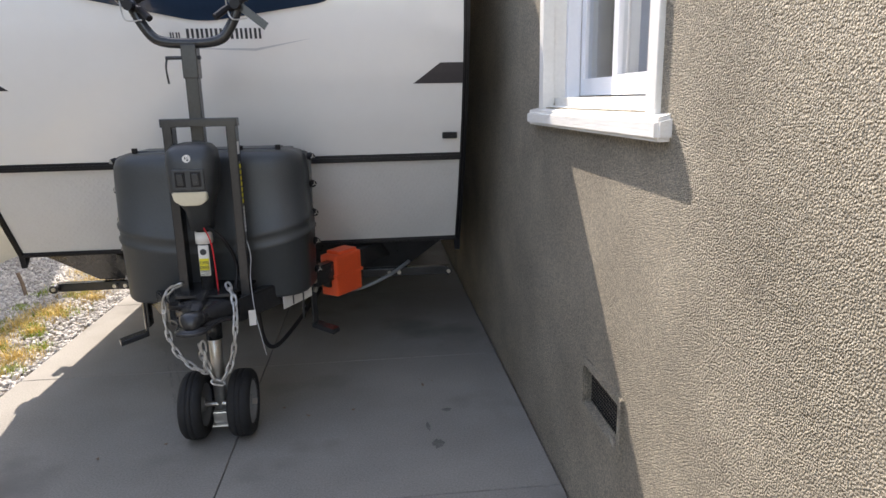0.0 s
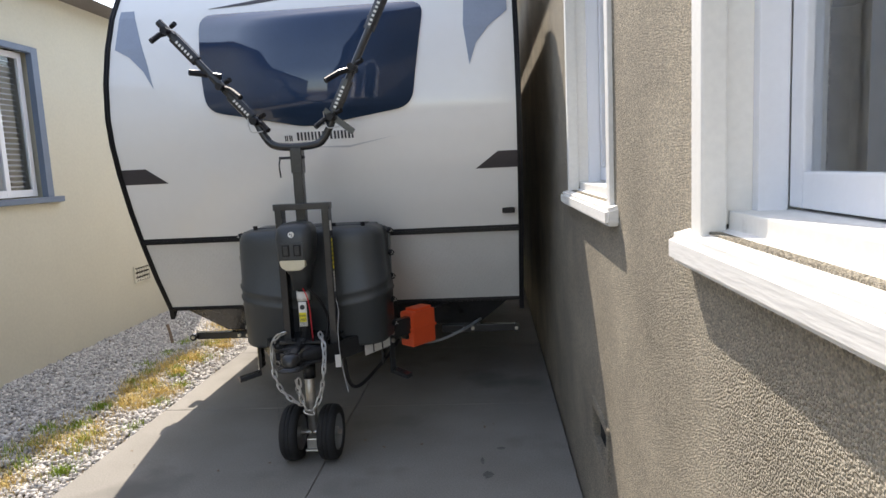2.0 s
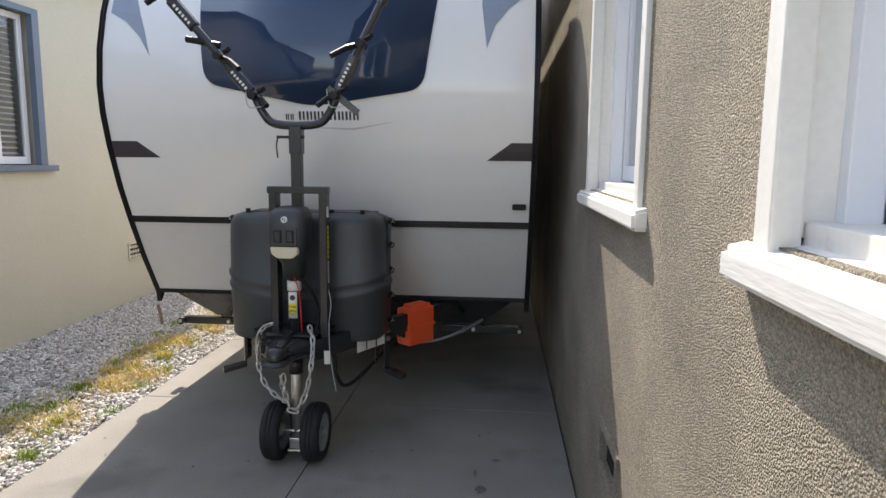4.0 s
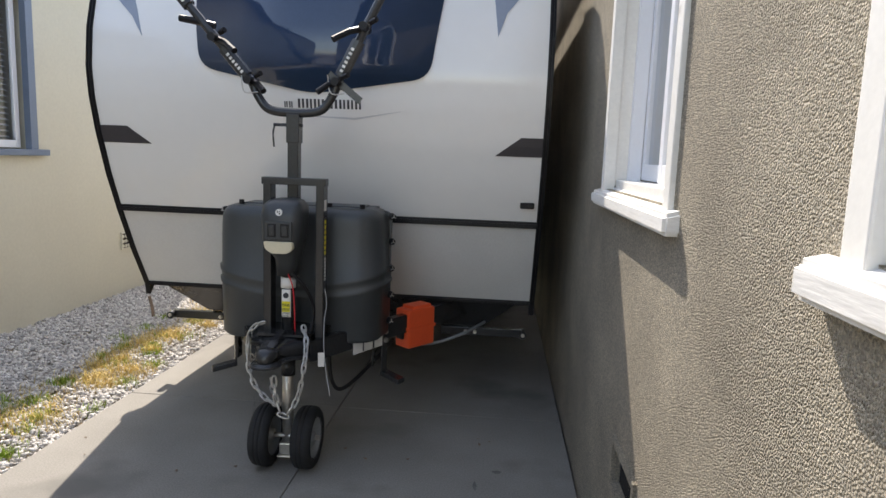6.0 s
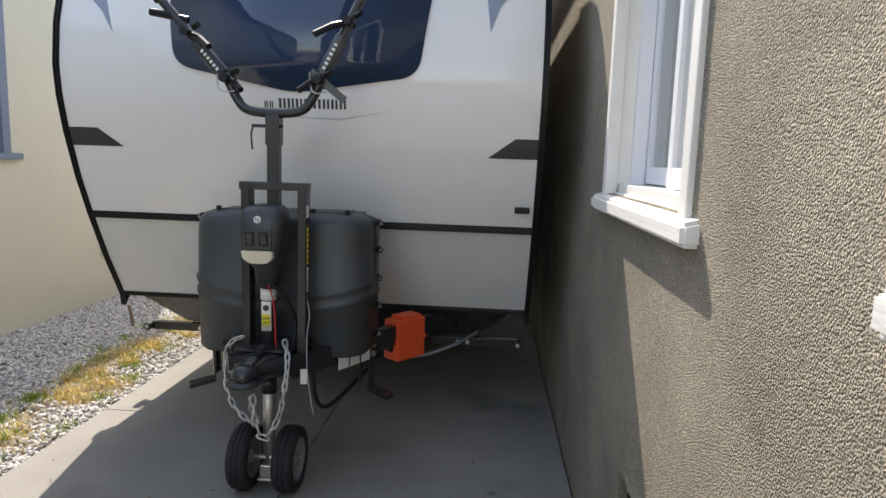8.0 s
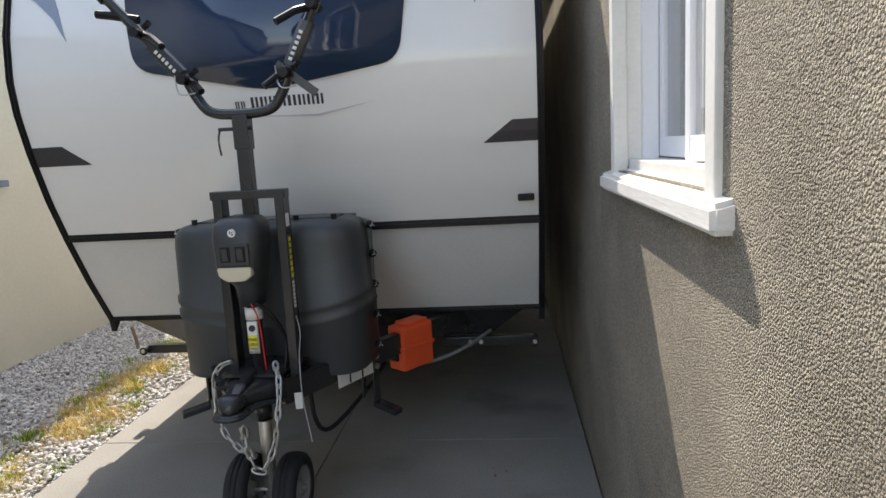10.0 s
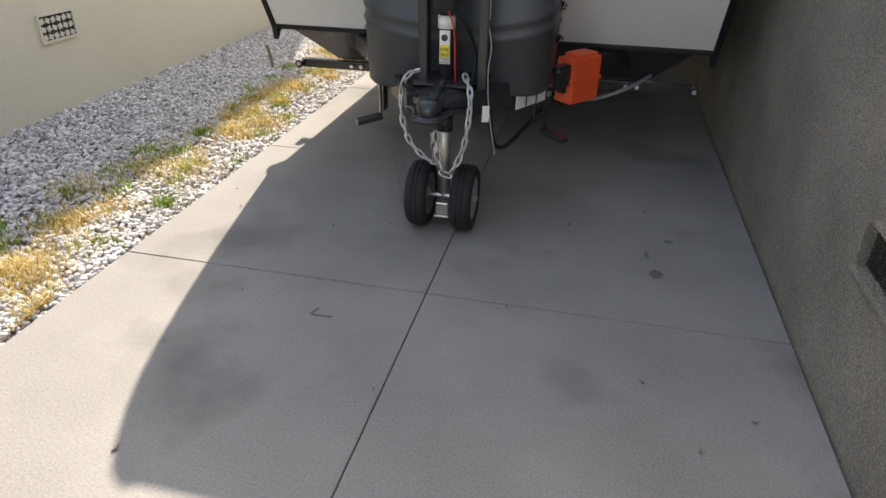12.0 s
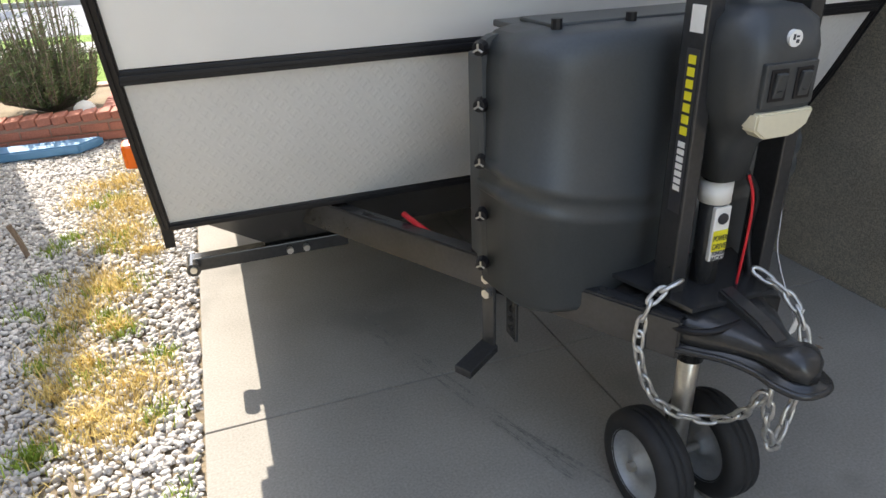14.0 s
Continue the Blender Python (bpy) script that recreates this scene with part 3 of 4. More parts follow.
# A-frame rails to the coupler
for s in (-1, 1):
    bm = B()
    a, b = Vector((TC + s * 0.86, 4.45, 0)), Vector((TC + s * 0.115, 3.11, 0))
    d = (b - a).normalized()
    side = Vector((d.y, -d.x, 0)) * 0.025
    prism(bm, [a - side + Vector((0, 0, 0.58)), a + side + Vector((0, 0, 0.58)), b + side + Vector((0, 0, 0.60)), b - side + Vector((0, 0, 0.60))], (0, 0, 0.10))
    bmesh.ops.bevel(bm, geom=bm.edges[:], offset=0.005, segments=2, affect='EDGES')
    TP("frame_rail", bm, STEEL, "black painted steel rail")
    # spring-bar bracket and hitch plate
    p = a + (b - a) * 0.665
    bm = B()
    out = Vector((s * abs(d.y), -abs(d.x), 0))
    q = p + out * 0.032
    e = d * 0.022
    prism(bm, [q - e + Vector((0, 0, 0.435)), q + e + Vector((0, 0, 0.435)), q + e + Vector((0, 0, 0.672)), q - e + Vector((0, 0, 0.672))], out * 0.010)
    e = d * 0.028
    prism(bm, [q - e + Vector((0, 0, 0.415)), q + e + Vector((0, 0, 0.415)), q + e + out * 0.125 + Vector((0, 0, 0.392)), q - e + out * 0.125 + Vector((0, 0, 0.392))], (0, 0, 0.024))
    bmesh.ops.bevel(bm, geom=bm.edges[:], offset=0.003, segments=1, affect='EDGES')
    br = TP("bracket", bm, STEEL, "black steel bracket with a foot")
    for k in (0.60, 0.645):
        bm = B()
        rod(bm, q + Vector((0, 0, k)), q + out * 0.022 + Vector((0, 0, k)), 0.014, segs=6)
        part("bolt", bm, ZINC, br)
    p = a + (b - a) * 0.72
    bm = B()
    box(bm, (p.x + s * 0.03 - 0.004, p.y - 0.03, 0.48), (p.x + s * 0.03 + 0.004, p.y + 0.03, 0.65), 0.003)
    pl = TP("perforated_plate", bm, STEEL)
    for k in range(3):
        bm = B()
        rod(bm, (p.x + s * 0.03 - 0.008, p.y, 0.51 + k * 0.03), (p.x + s * 0.03 + 0.008, p.y, 0.51 + k * 0.03), 0.008, segs=8)
        part("hole", bm, TRIM, pl)
    for k in (0.775, 0.825):
        bm = B()
        p = a + (b - a) * k
        rod(bm, p + out * 0.02 + Vector((0, 0, 0.645)), p + out * 0.036 + Vector((0, 0, 0.645)), 0.011, segs=6)
        TP("frame_bolt", bm, ZINC, "bright bolt")
bm = B()   # rating plate on the rail
a, b = Vector((TC + 0.86, 4.45, 0)), Vector((TC + 0.115, 3.11, 0))
d = (b - a).normalized()
p0, p1 = a + (b - a) * 0.66 + Vector((0.032, -0.02, 0)), a + (b - a) * 0.82 + Vector((0.032, -0.02, 0))
prism(bm, [p0 + Vector((0, 0, 0.575)), p1 + Vector((0, 0, 0.575)), p1 + Vector((0, 0, 0.665)), p0 + Vector((0, 0, 0.665))], (0.003, -0.002, 0))
pl = TP("rating_plate", bm, LABEL, "white plate with lines of small print")
for k in range(3):
    bm = B()
    q0, q1 = p0 + (p1 - p0) * (0.06 + k * 0.32), p0 + (p1 - p0) * (0.09 + k * 0.32)
    prism(bm, [q0 + Vector((0.004, -0.003, 0.58)), q1 + Vector((0.004, -0.003, 0.58)), q1 + Vector((0.004, -0.003, 0.66)), q0 + Vector((0.004, -0.003, 0.66))], (0.002, -0.001, 0))
    part("print_bar", bm, LETTER, pl)
# coupler: a pressed wedge that narrows to a rounded socket with a rolled lip
bm = B()
rings = []
for y, hw, zt, zb in ((3.30, 0.185, 0.712, 0.592), (3.20, 0.160, 0.712, 0.594), (3.12, 0.132, 0.712, 0.600), (3.06, 0.098, 0.710, 0.616), (3.01, 0.066, 0.706, 0.634), (2.975, 0.050, 0.702, 0.646), (2.95, 0.047, 0.704, 0.650),
                      (2.93, 0.047, 0.716, 0.652), (2.905, 0.044, 0.718, 0.652), (2.885, 0.034, 0.708, 0.652), (2.872, 0.015, 0.686, 0.652)):
    ring = []
    for i in range(24):
        c, sn = math.cos(2 * math.pi * i / 24), math.sin(2 * math.pi * i / 24)
        k = (abs(c) ** 2.8 + abs(sn) ** 2.8) ** (-1 / 2.8)
        ring.append(bm.verts.new((TC + hw * k * c, y, (zt + zb) / 2 + (zt - zb) / 2 * k * sn)))
    rings.append(ring)
for a, b in zip(rings, rings[1:]):
    for i in range(24):
        bm.faces.new((a[i], a[(i + 1) % 24], b[(i + 1) % 24], b[i]))
bm.faces.new(rings[-1])
bm.faces.new(rings[0][::-1])
lip = [(-0.178, 3.22), (-0.140, 3.12), (-0.086, 3.02), (-0.062, 2.955), (-0.058, 2.91), (-0.045, 2.872), (-0.022, 2.857), (0.0, 2.855)]
lip = lip + [(-x, y) for x, y in lip[-2::-1]]
edge = curve_pts([(TC + x, y, 0.645 - 0.20 * max(0, y - 3.0)) for x, y in lip], 4)
prism(bm, edge, (0, 0, 0.010))
tube(bm, edge, 0.008, 8)
TP("coupler", bm, STEEL, "black ball coupler", True)
bm = B()
prism(bm, [(TC - 0.020, 3.14, 0.705), (TC - 0.020, 3.13, 0.742), (TC - 0.020, 3.01, 0.722), (TC - 0.020, 2.955, 0.700)], (0.040, 0, 0))
bmesh.ops.bevel(bm, geom=bm.edges[:], offset=0.005, segments=2, affect='EDGES')
TP("coupler_latch", bm, STEEL)
bm = B()
prism(bm, [(TC - 0.22, 3.45, 0.715), (TC + 0.22, 3.45, 0.715), (TC + 0.11, 3.10, 0.715), (TC - 0.11, 3.10, 0.715)], (0, 0, 0.010))
TP("tongue_plate", bm, STEEL)

# propane cover: two bulging lobes with a flat back
cover = thing("propane_cover", (TC, 3.5, 0.62), "black plastic double gas-bottle cover on the trailer tongue", "cover")
CW, CB, CF = 0.425, 3.49, 3.265


def cover_ring(z, grow=1.0):
    out = []
    n = 40
    for i in range(n + 1):
        u = -1 + 2 * i / n
        dip = 0.03 * math.exp(-(u / 0.16) ** 2)
        bulge = (1 - abs(u) ** 8) ** 0.5
        out.append((TC + u * CW * grow, CB - (CB - CF) * bulge * grow + dip * bulge, z))
    return out


bm = B()
levels = [(0.67, 0.955), (0.685, 0.985), (0.868, 1.0), (0.874, 1.016), (0.892, 1.018), (0.898, 1.004), (0.928, 1.004), (0.934, 1.02), (0.952, 1.02), (0.962, 0.998), (1.22, 0.99), (1.262, 0.982), (1.290, 0.955), (1.308, 0.90), (1.316, 0.82), (1.320, 0.6)]
rings = [[bm.verts.new(p) for p in cover_ring(z, g2)] for z, g2 in levels]
for r in rings:   # the waist band sags towards the middle
    for v in r:
        if 0.86 < v.co.z < 0.97:
            v.co.z += 0.07 * ((v.co.x - TC) / CW) ** 2
for a, b in zip(rings, rings[1:]):
    for i in range(len(a) - 1):
        bm.faces.new((a[i], a[i + 1], b[i + 1], b[i]))
    bm.faces.new((a[-1], a[0], b[0], b[-1]))
bm.faces.new(rings[-1])
bm.faces.new(rings[0][::-1])
ob = part("shell", bm, PLASTIC, cover, "", True)
ob.location = Vector((0, 0, -0.09)) - cover.location
bm = B()
box(bm, (TC - 0.30, 3.38, 1.315), (TC + 0.30, 3.54, 1.325), 0.005)
box(bm, (TC - 0.34, 3.45, 1.30), (TC + 0.34, 3.60, 1.316), 0.005)
ob = part("lid", bm, PLASTIC, cover)
ob.location = Vector((0, 0, -0.09)) - cover.location
bm = B()
outline = rounded([(TC - 0.415, 0.675), (TC + 0.415, 0.675), (TC + 0.428, 1.303), (TC - 0.428, 1.303)], 0.045)
prism(bm, [(u, 3.462, w) for u, w in outline], (0, 0.03, 0))
ob = part("flange", bm, PLASTIC, cover, "flat black flange where the two shells meet")
ob.location = Vector((0, 0, -0.09)) - cover.location
for s in (-1, 1):
    bm = B()
    box(bm, (TC + s * 0.395 - 0.012, 3.50, 0.68), (TC + s * 0.395 + 0.012, 3.60, 1.25), 0.008)
    ob = part("back_shell", bm, PLASTIC, cover)
    ob.location = Vector((0, 0, -0.09)) - cover.location
    for k, z in enumerate((0.745, 0.88, 1.015, 1.15, 1.275)):
        bm = B()
        rod(bm, (TC + s * 0.425, 3.470, z), (TC + s * 0.438, 3.455, z), 0.019, 0.014, segs=12)
        ob = part("clip", bm, TRIM, cover)
        ob.location = Vector((0, 0, -0.09)) - cover.location
        bm = B()
        c = Vector((TC + s * 0.4395, 3.4535, z))
        for ang in (90, 210, 330):
            rod(bm, c, c + Vector((s * 0.009 * math.cos(radians(ang)), 0.008 * math.cos(radians(ang)), 0.012 * math.sin(radians(ang)))), 0.0025, segs=6)
        rp = part("rivet", bm, ZINC, ob, "bright star rivet")
for s, xx in ((-1, -0.3), (-1, -0.12), (1, 0.14), (1, 0.3)):
    bm = B()
    rod(bm, (TC + xx, 3.36, 1.30), (TC + xx, 3.36, 1.338), 0.012, segs=10)
    ob = part("top_clip", bm, TRIM, cover)
    ob.location = Vector((0, 0, -0.09)) - cover.location

# electric tongue jack
jack = thing("tongue_jack", (TC, 3.1, 0.0), "black electric tongue jack with chrome leg on twin wheels", "jack")
JX, JY = TC, 3.205


def J(pname, bmx, m, lab="", smooth=False, parent=None, raised=True):
    ob = part(pname, bmx, m, parent or jack, lab, smooth)
    if parent is None:
        ob.location = Vector((0, -0.04, -0.095 if raised else 0.0)) - jack.location
    return ob


bm = B()
head = [(1.02, 0.038, 0.05, 0.0), (1.10, 0.045, 0.06, 0.0), (1.15, 0.062, 0.078, -0.035), (1.19, 0.078, 0.088, -0.048), (1.30, 0.085, 0.092, -0.04), (1.345, 0.08, 0.088, -0.033), (1.368, 0.06, 0.066, -0.025), (1.375, 0.03, 0.035, -0.02)]
rings = []
for z, hx, hy, off in head:
    ring = []
    for i in range(28):
        a = 2 * math.pi * i / 28
        c, s = math.cos(a), math.sin(a)
        k = (abs(c) ** 4.5 + abs(s) ** 4.5) ** (-1 / 4.5)
        ring.append(bm.verts.new((JX + 1.12 * hx * k * c, JY + off + hy * k * s, z)))
    rings.append(ring)
for a, b in zip(rings, rings[1:]):
    for i in range(28):
        bm.faces.new((a[i], a[(i + 1) % 28], b[(i + 1) % 28], b[i]))
bm.faces.new(rings[-1])
bm.faces.new(rings[0][::-1])
hd = J("head", bm, HEAD, "", True)
bm = B()
box(bm, (JX - 0.060, JY - 0.1405, 1.198), (JX + 0.060, JY - 0.12, 1.278), 0.003)
panel = J("switch_panel", bm, HEAD, "raised black switch panel")
for k in (-1, 1):
    bm = B()
    box(bm, (JX + k * 0.029 - 0.019, JY - 0.1435, 1.210), (JX + k * 0.029 + 0.019, JY - 0.138, 1.268), 0.002)
    sw = part("switch", bm, TRIM, panel, "black rocker switch")
    bm = B()
    box(bm, (JX + k * 0.029 - 0.012, JY - 0.149, 1.216), (JX + k * 0.029 + 0.012, JY - 0.140, 1.262), 0.003, turn=(9, 0, 0))
    for z in (1.228, 1.252):
        box(bm, (JX + k * 0.029 - 0.005, JY - 0.1505, z), (JX + k * 0.029 + 0.005, JY - 0.147, z + 0.002))
    part("rocker", bm, HEAD, panel)
bm = B()
prism(bm, [(JX - 0.066, JY - 0.146, 1.190), (JX + 0.066, JY - 0.146, 1.190), (JX + 0.062, JY - 0.140, 1.156), (JX + 0.034, JY - 0.136, 1.136), (JX - 0.034, JY - 0.136, 1.136), (JX - 0.062, JY - 0.140, 1.156)], (0, 0.06, 0))
bmesh.ops.bevel(bm, geom=bm.edges[:], offset=0.004, segments=2, affect='EDGES')
J("lamp_lens", bm, BEIGE, "cream ribbed lamp lens")
bm = B()
rod(bm, (JX + 0.0, JY - 0.134, 1.318), (JX + 0.0, JY - 0.110, 1.318), 0.015, segs=20)
dsc = J("badge", bm, LABEL, "small round white badge")
bm = B()
box(bm, (JX - 0.007, JY - 0.1355, 1.316), (JX - 0.003, JY - 0.1335, 1.326))
box(bm, (JX + 0.001, JY - 0.1355, 1.310), (JX + 0.007, JY - 0.1335, 1.316))
box(bm, (JX + 0.000, JY - 0.1355, 1.320), (JX + 0.006, JY - 0.1335, 1.323))
part("badge_mark", bm, LETTER, dsc)
bm = B()
rod(bm, (JX, JY, 0.70), (JX, JY, 1.03), 0.030, segs=24)
ot = J("outer_tube", bm, STEEL, "black outer tube", True)
bm = B()
rod(bm, (JX, JY, 0.96), (JX, JY, 1.01), 0.0345, segs=24)
J("collar_label", bm, LABEL, "white paper label round the tube", True)
bm = B()
box(bm, (JX - 0.021, JY - 0.0335, 0.825), (JX + 0.021, JY - 0.022, 0.955), 0.003)
lb = J("label", bm, LABEL, "white and yellow sticker")
bm = B()
box(bm, (JX - 0.019, JY - 0.0355, 0.85), (JX + 0.019, JY - 0.0325, 0.90), 0.001)
part("yellow_patch", bm, YELLOW, lb)
for z, word in ((0.876, "POWER"), (0.856, "DRIVE"), (0.841, "TONGUE"), (0.828, "JACKS")):
    fc = bpy.data.curves.new("word", 'FONT')
    fc.body, fc.size, fc.extrude, fc.align_x = word, 0.019 if z > 0.85 else 0.014, 0.0006, 'CENTER'
    tmp = bpy.data.objects.new("word", fc)
    me = bpy.data.meshes.new_from_object(tmp)
    bpy.data.objects.remove(tmp)
    me.materials.append(LETTER)
    xs = [v.co.x for v in me.vertices]
    ob = new("printed_word", me)
    ob.parent = lb
    ob.matrix_basis = Matrix.Translation((JX, JY - 0.0362, z)) @ Matrix.Rotation(radians(90), 4, 'X') @ Matrix.Diagonal((0.036 / (max(xs) - min(xs)), 1, 1, 1))
bm = B()
rod(bm, (JX, JY - 0.037, 0.928), (JX, JY - 0.0335, 0.928), 0.013, segs=16)
part("print_mark", bm, LETTER, lb)
bm = B()
rod(bm, (JX, JY, 0.725), (JX, JY, 0.75), 0.07, segs=6)
J("flange", bm, STEEL)
for k in (0, 120, 240):
    bm = B()
    c = Vector((JX + 0.05 * math.cos(radians(k)), JY + 0.05 * math.sin(radians(k)), 0.75))
    rod(bm, c, c + Vector((0, 0, 0.012)), 0.010, segs=6)
    J("bolt", bm, ZINC)
bm = B()
rod(bm, (JX, JY, 0.54), (JX, JY, 0.62), 0.034, segs=24)
J("lower_collar", bm, STEEL, "", True)
bm = B()
rod(bm, (JX, JY, 0.10), (JX, JY, 0.56), 0.0265, segs=24)
J("leg", bm, ZINC, "zinc-plated inner leg", True, raised=False)
bm = B()
box(bm, (JX - 0.03, JY - 0.045, 0.064), (JX + 0.03, JY + 0.03, 0.12), 0.006)
box(bm, (JX - 0.035, JY - 0.06, 0.054), (JX + 0.035, JY + 0.035, 0.063), 0.003)
rod(bm, (JX - 0.12, JY - 0.015, 0.147), (JX + 0.12, JY - 0.015, 0.147), 0.011)
J("foot", bm, ZINC, "zinc foot and axle", raised=False)


def lathe(bm, prof, centre, segs=40):
    """Turns a profile of (x along the axle, radius) round the x axis."""
    rings = [[bm.verts.new((centre[0] + x, centre[1] + r * math.cos(2 * math.pi * i / segs), centre[2] + r * math.sin(2 * math.pi * i / segs))) for i in range(segs)] for x, r in prof]
    for a, b in zip(rings, rings[1:]):
        for i in range(segs):
            bm.faces.new((a[i], a[(i + 1) % segs], b[(i + 1) % segs], b[i]))
    return bm


TREAD_LINE = [(-0.038, 0.085), (-0.045, 0.10), (-0.044, 0.118), (-0.034, 0.129), (-0.02, 0.1325), (-0.012, 0.133), (-0.011, 0.130), (-0.009, 0.130), (-0.008, 0.1335),
              (0.008, 0.1335), (0.009, 0.130), (0.011, 0.130), (0.012, 0.133), (0.02, 0.1325), (0.034, 0.129), (0.044, 0.118), (0.045, 0.10), (0.038, 0.085)]
WR = 0.1335 * 1.10
for s in (-1, 1):
    cx = JX + s * 0.100
    bm = B()
    lathe(bm, [(a * 1.04, r * 1.10) for a, r in TREAD_LINE], (cx, JY - 0.015, WR))
    wh = J("wheel", bm, RUBBER, "black ribbed rubber tyre", True, raised=False)
    bm = B()
    lathe(bm, [(-0.042, 0.098), (-0.032, 0.092), (-0.012, 0.082), (-0.012, 0.034), (-0.035, 0.029), (-0.04, 0.0005)], (cx, JY - 0.015, WR), 28)
    lathe(bm, [(0.042, 0.098), (0.032, 0.092), (0.012, 0.082), (0.012, 0.034), (0.035, 0.029), (0.04, 0.0005)], (cx, JY - 0.015, WR), 28)
    part("rim", bm, RIM, wh, "grey steel rim", True)
    bm = B()
    rod(bm, (cx + s * 0.034, JY - 0.015, WR), (cx + s * 0.056, JY - 0.015, WR), 0.014, segs=6)
    part("nut", bm, ZINC, wh)

# bicycle rack above the tongue
rack = thing("bicycle_rack", (TC, 3.28, 0.62), "black steel tongue-mounted bicycle rack with two folding arms", "rack")
RY = 3.295


def R(pname, bmx, m, lab="", parent=None, smooth=False):
    ob = part(pname, bmx, m, parent or rack, lab, smooth)
    if parent is None:
        ob.location = Vector((0, -0.065, -0.093)) - rack.location
    return ob


RC = -0.365
RX0, RX1 = -0.510, -0.238
for x in (RX0 + 0.014, RX1 - 0.014):
    bm = B()
    box(bm, (x - 0.018, RY - 0.095, 0.72), (x + 0.018, RY - 0.025, 1.445), 0.004)
    up = R("upright", bm, STEEL, "black square upright")
    o = 1 if x > RC else -1
    xs = x + o * 0.018
    bm = B()
    box(bm, (xs - 0.001, RY - 0.086, 0.95), (xs + 0.001, RY - 0.049, 1.29))
    part("sticker", bm, LETTER, up, "black sticker lettered in yellow and white bars")
    for z0, z1, m in ((1.12, 1.285, YELLOW), (1.00, 1.11, LABEL)):
        for k in range(7):
            bm = B()
            za = z0 + (z1 - z0) * k / 7
            box(bm, (xs + o * 0.001, RY - 0.078, za), (xs + o * 0.0025, RY - 0.058, za + (z1 - z0) / 7 * 0.72))
            part("print_bar", bm, m, up)
    bm = B()
    box(bm, (xs - 0.001, RY - 0.086, 1.32), (xs + 0.001, RY - 0.049, 1.37))
    part("sticker", bm, LABEL, up, "small white sticker")
bm = B()
box(bm, (RX0 - 0.012, RY - 0.095, 1.432), (RX1 + 0.012, RY - 0.04, 1.465), 0.004)
R("top_bar", bm, STEEL)
bm = B()
box(bm, (RC - 0.055, RY - 0.04, 1.36), (RC - 0.005, RY + 0.01, 1.72), 0.004)
box(bm, (RC - 0.06, RY - 0.045, 1.62), (RC - 0.0, RY + 0.015, 1.75), 0.004)
R("mast", bm, STEEL, "black square mast")
bm = B()
tube(bm, curve_pts([(RC - 0.12, RY - 0.02, 1.70), (RC - 0.125, RY - 0.03, 1.66), (RC - 0.12, RY - 0.03, 1.60)], 4), 0.004)
rod(bm, (RC - 0.125, RY - 0.02, 1.70), (RC + 0.01, RY - 0.02, 1.70), 0.007)
R("hitch_pin", bm, STEEL)
bm = B()
tube(bm, curve_pts([(RC - 0.24, RY - 0.015, 1.91), (RC - 0.19, RY - 0.015, 1.81), (RC - 0.14, RY - 0.015, 1.765), (RC - 0.03, RY - 0.015, 1.755), (RC + 0.08, RY - 0.015, 1.765), (RC + 0.13, RY - 0.015, 1.81), (RC + 0.18, RY - 0.015, 1.91)], 6), 0.02, 12)
R("yoke", bm, STEEL, "bent black tube yoke", None, True)
for s, x0, x1, ztop in ((-1, RC - 0.22, RC - 0.70, 2.42), (1, RC + 0.16, RC + 0.52, 2.58)):
    a, b = Vector((x0, RY - 0.015, 1.88)), Vector((x1, RY - 0.015, ztop))
    d = (b - a)
    bm = B()
    rod(bm, a, b, 0.020, segs=12)
    arm = R("arm", bm, STEEL, "black folding arm")
    for k0, k1, r in ((0.06, 0.28, 0.03), (0.62, 0.85, 0.03)):
        bm = B()
        rod(bm, a + d * k0, a + d * k1, r, segs=10)
        sl = part("sleeve", bm, STEEL, arm)
        bm = B()
        n = d.normalized().cross(Vector((0, -1, 0)))
        for k in range(6):
            c = a + d * (k0 + 0.03 + (k1 - k0 - 0.06) * k / 6) + Vector((0, -r - 0.001, 0))
            dd = d.normalized() * 0.011
            prism(bm, [c - dd * 0.5 - n * 0.007, c + dd * 0.5 - n * 0.007, c + dd * 0.5 + n * 0.007, c - dd * 0.5 + n * 0.007], (0, -0.002, 0))
        part("print_bar", bm, LABEL, arm)
    for k, ln in ((0.02, 0.10), (0.36, 0.16), (0.9, 0.10)):
        bm = B()
        c = a + d * k
        e = Vector((-s * 0.4 if k < 0.5 else s * 0.3, -0.3, -0.15)).normalized()
        tube(bm, [c, c + e * ln * 0.5, c + e * ln + Vector((0, 0, -0.02))], 0.014, 8)
        rod(bm, c + Vector((0, 0.05, 0)), c + Vector((0, -0.06, 0)), 0.019, segs=10)
        rod(bm, c + Vector((0.03, -0.03, 0.02)), c + Vector((0.06, -0.05, 0.03)), 0.012, segs=8)
        part("cradle", bm, TRIM, arm, "black rubber cradle and strap")
    bm = B()
    c = a + d * 0.02
    tube(bm, curve_pts([c + Vector((-0.04, -0.02, 0.03)), c + Vector((-0.02, -0.04, -0.05)), c + Vector((0.04, -0.03, -0.05))], 6), 0.003, 6)
    part("wire_clip", bm, ZINC, arm)
bm = B()
p, q = Vector((RC + 0.13, RY - 0.03, 1.93)), Vector((RC + 0.275, RY - 0.03, 1.815))
prism(bm, [p + Vector((-0.009, 0, -0.013)), q + Vector((-0.009, 0, -0.013)), q + Vector((0.009, 0, 0.013)), p + Vector((0.009, 0, 0.013))], (0, 0.012, 0))
R("lever", bm, STEEL, "perforated black lever")
bm = B()
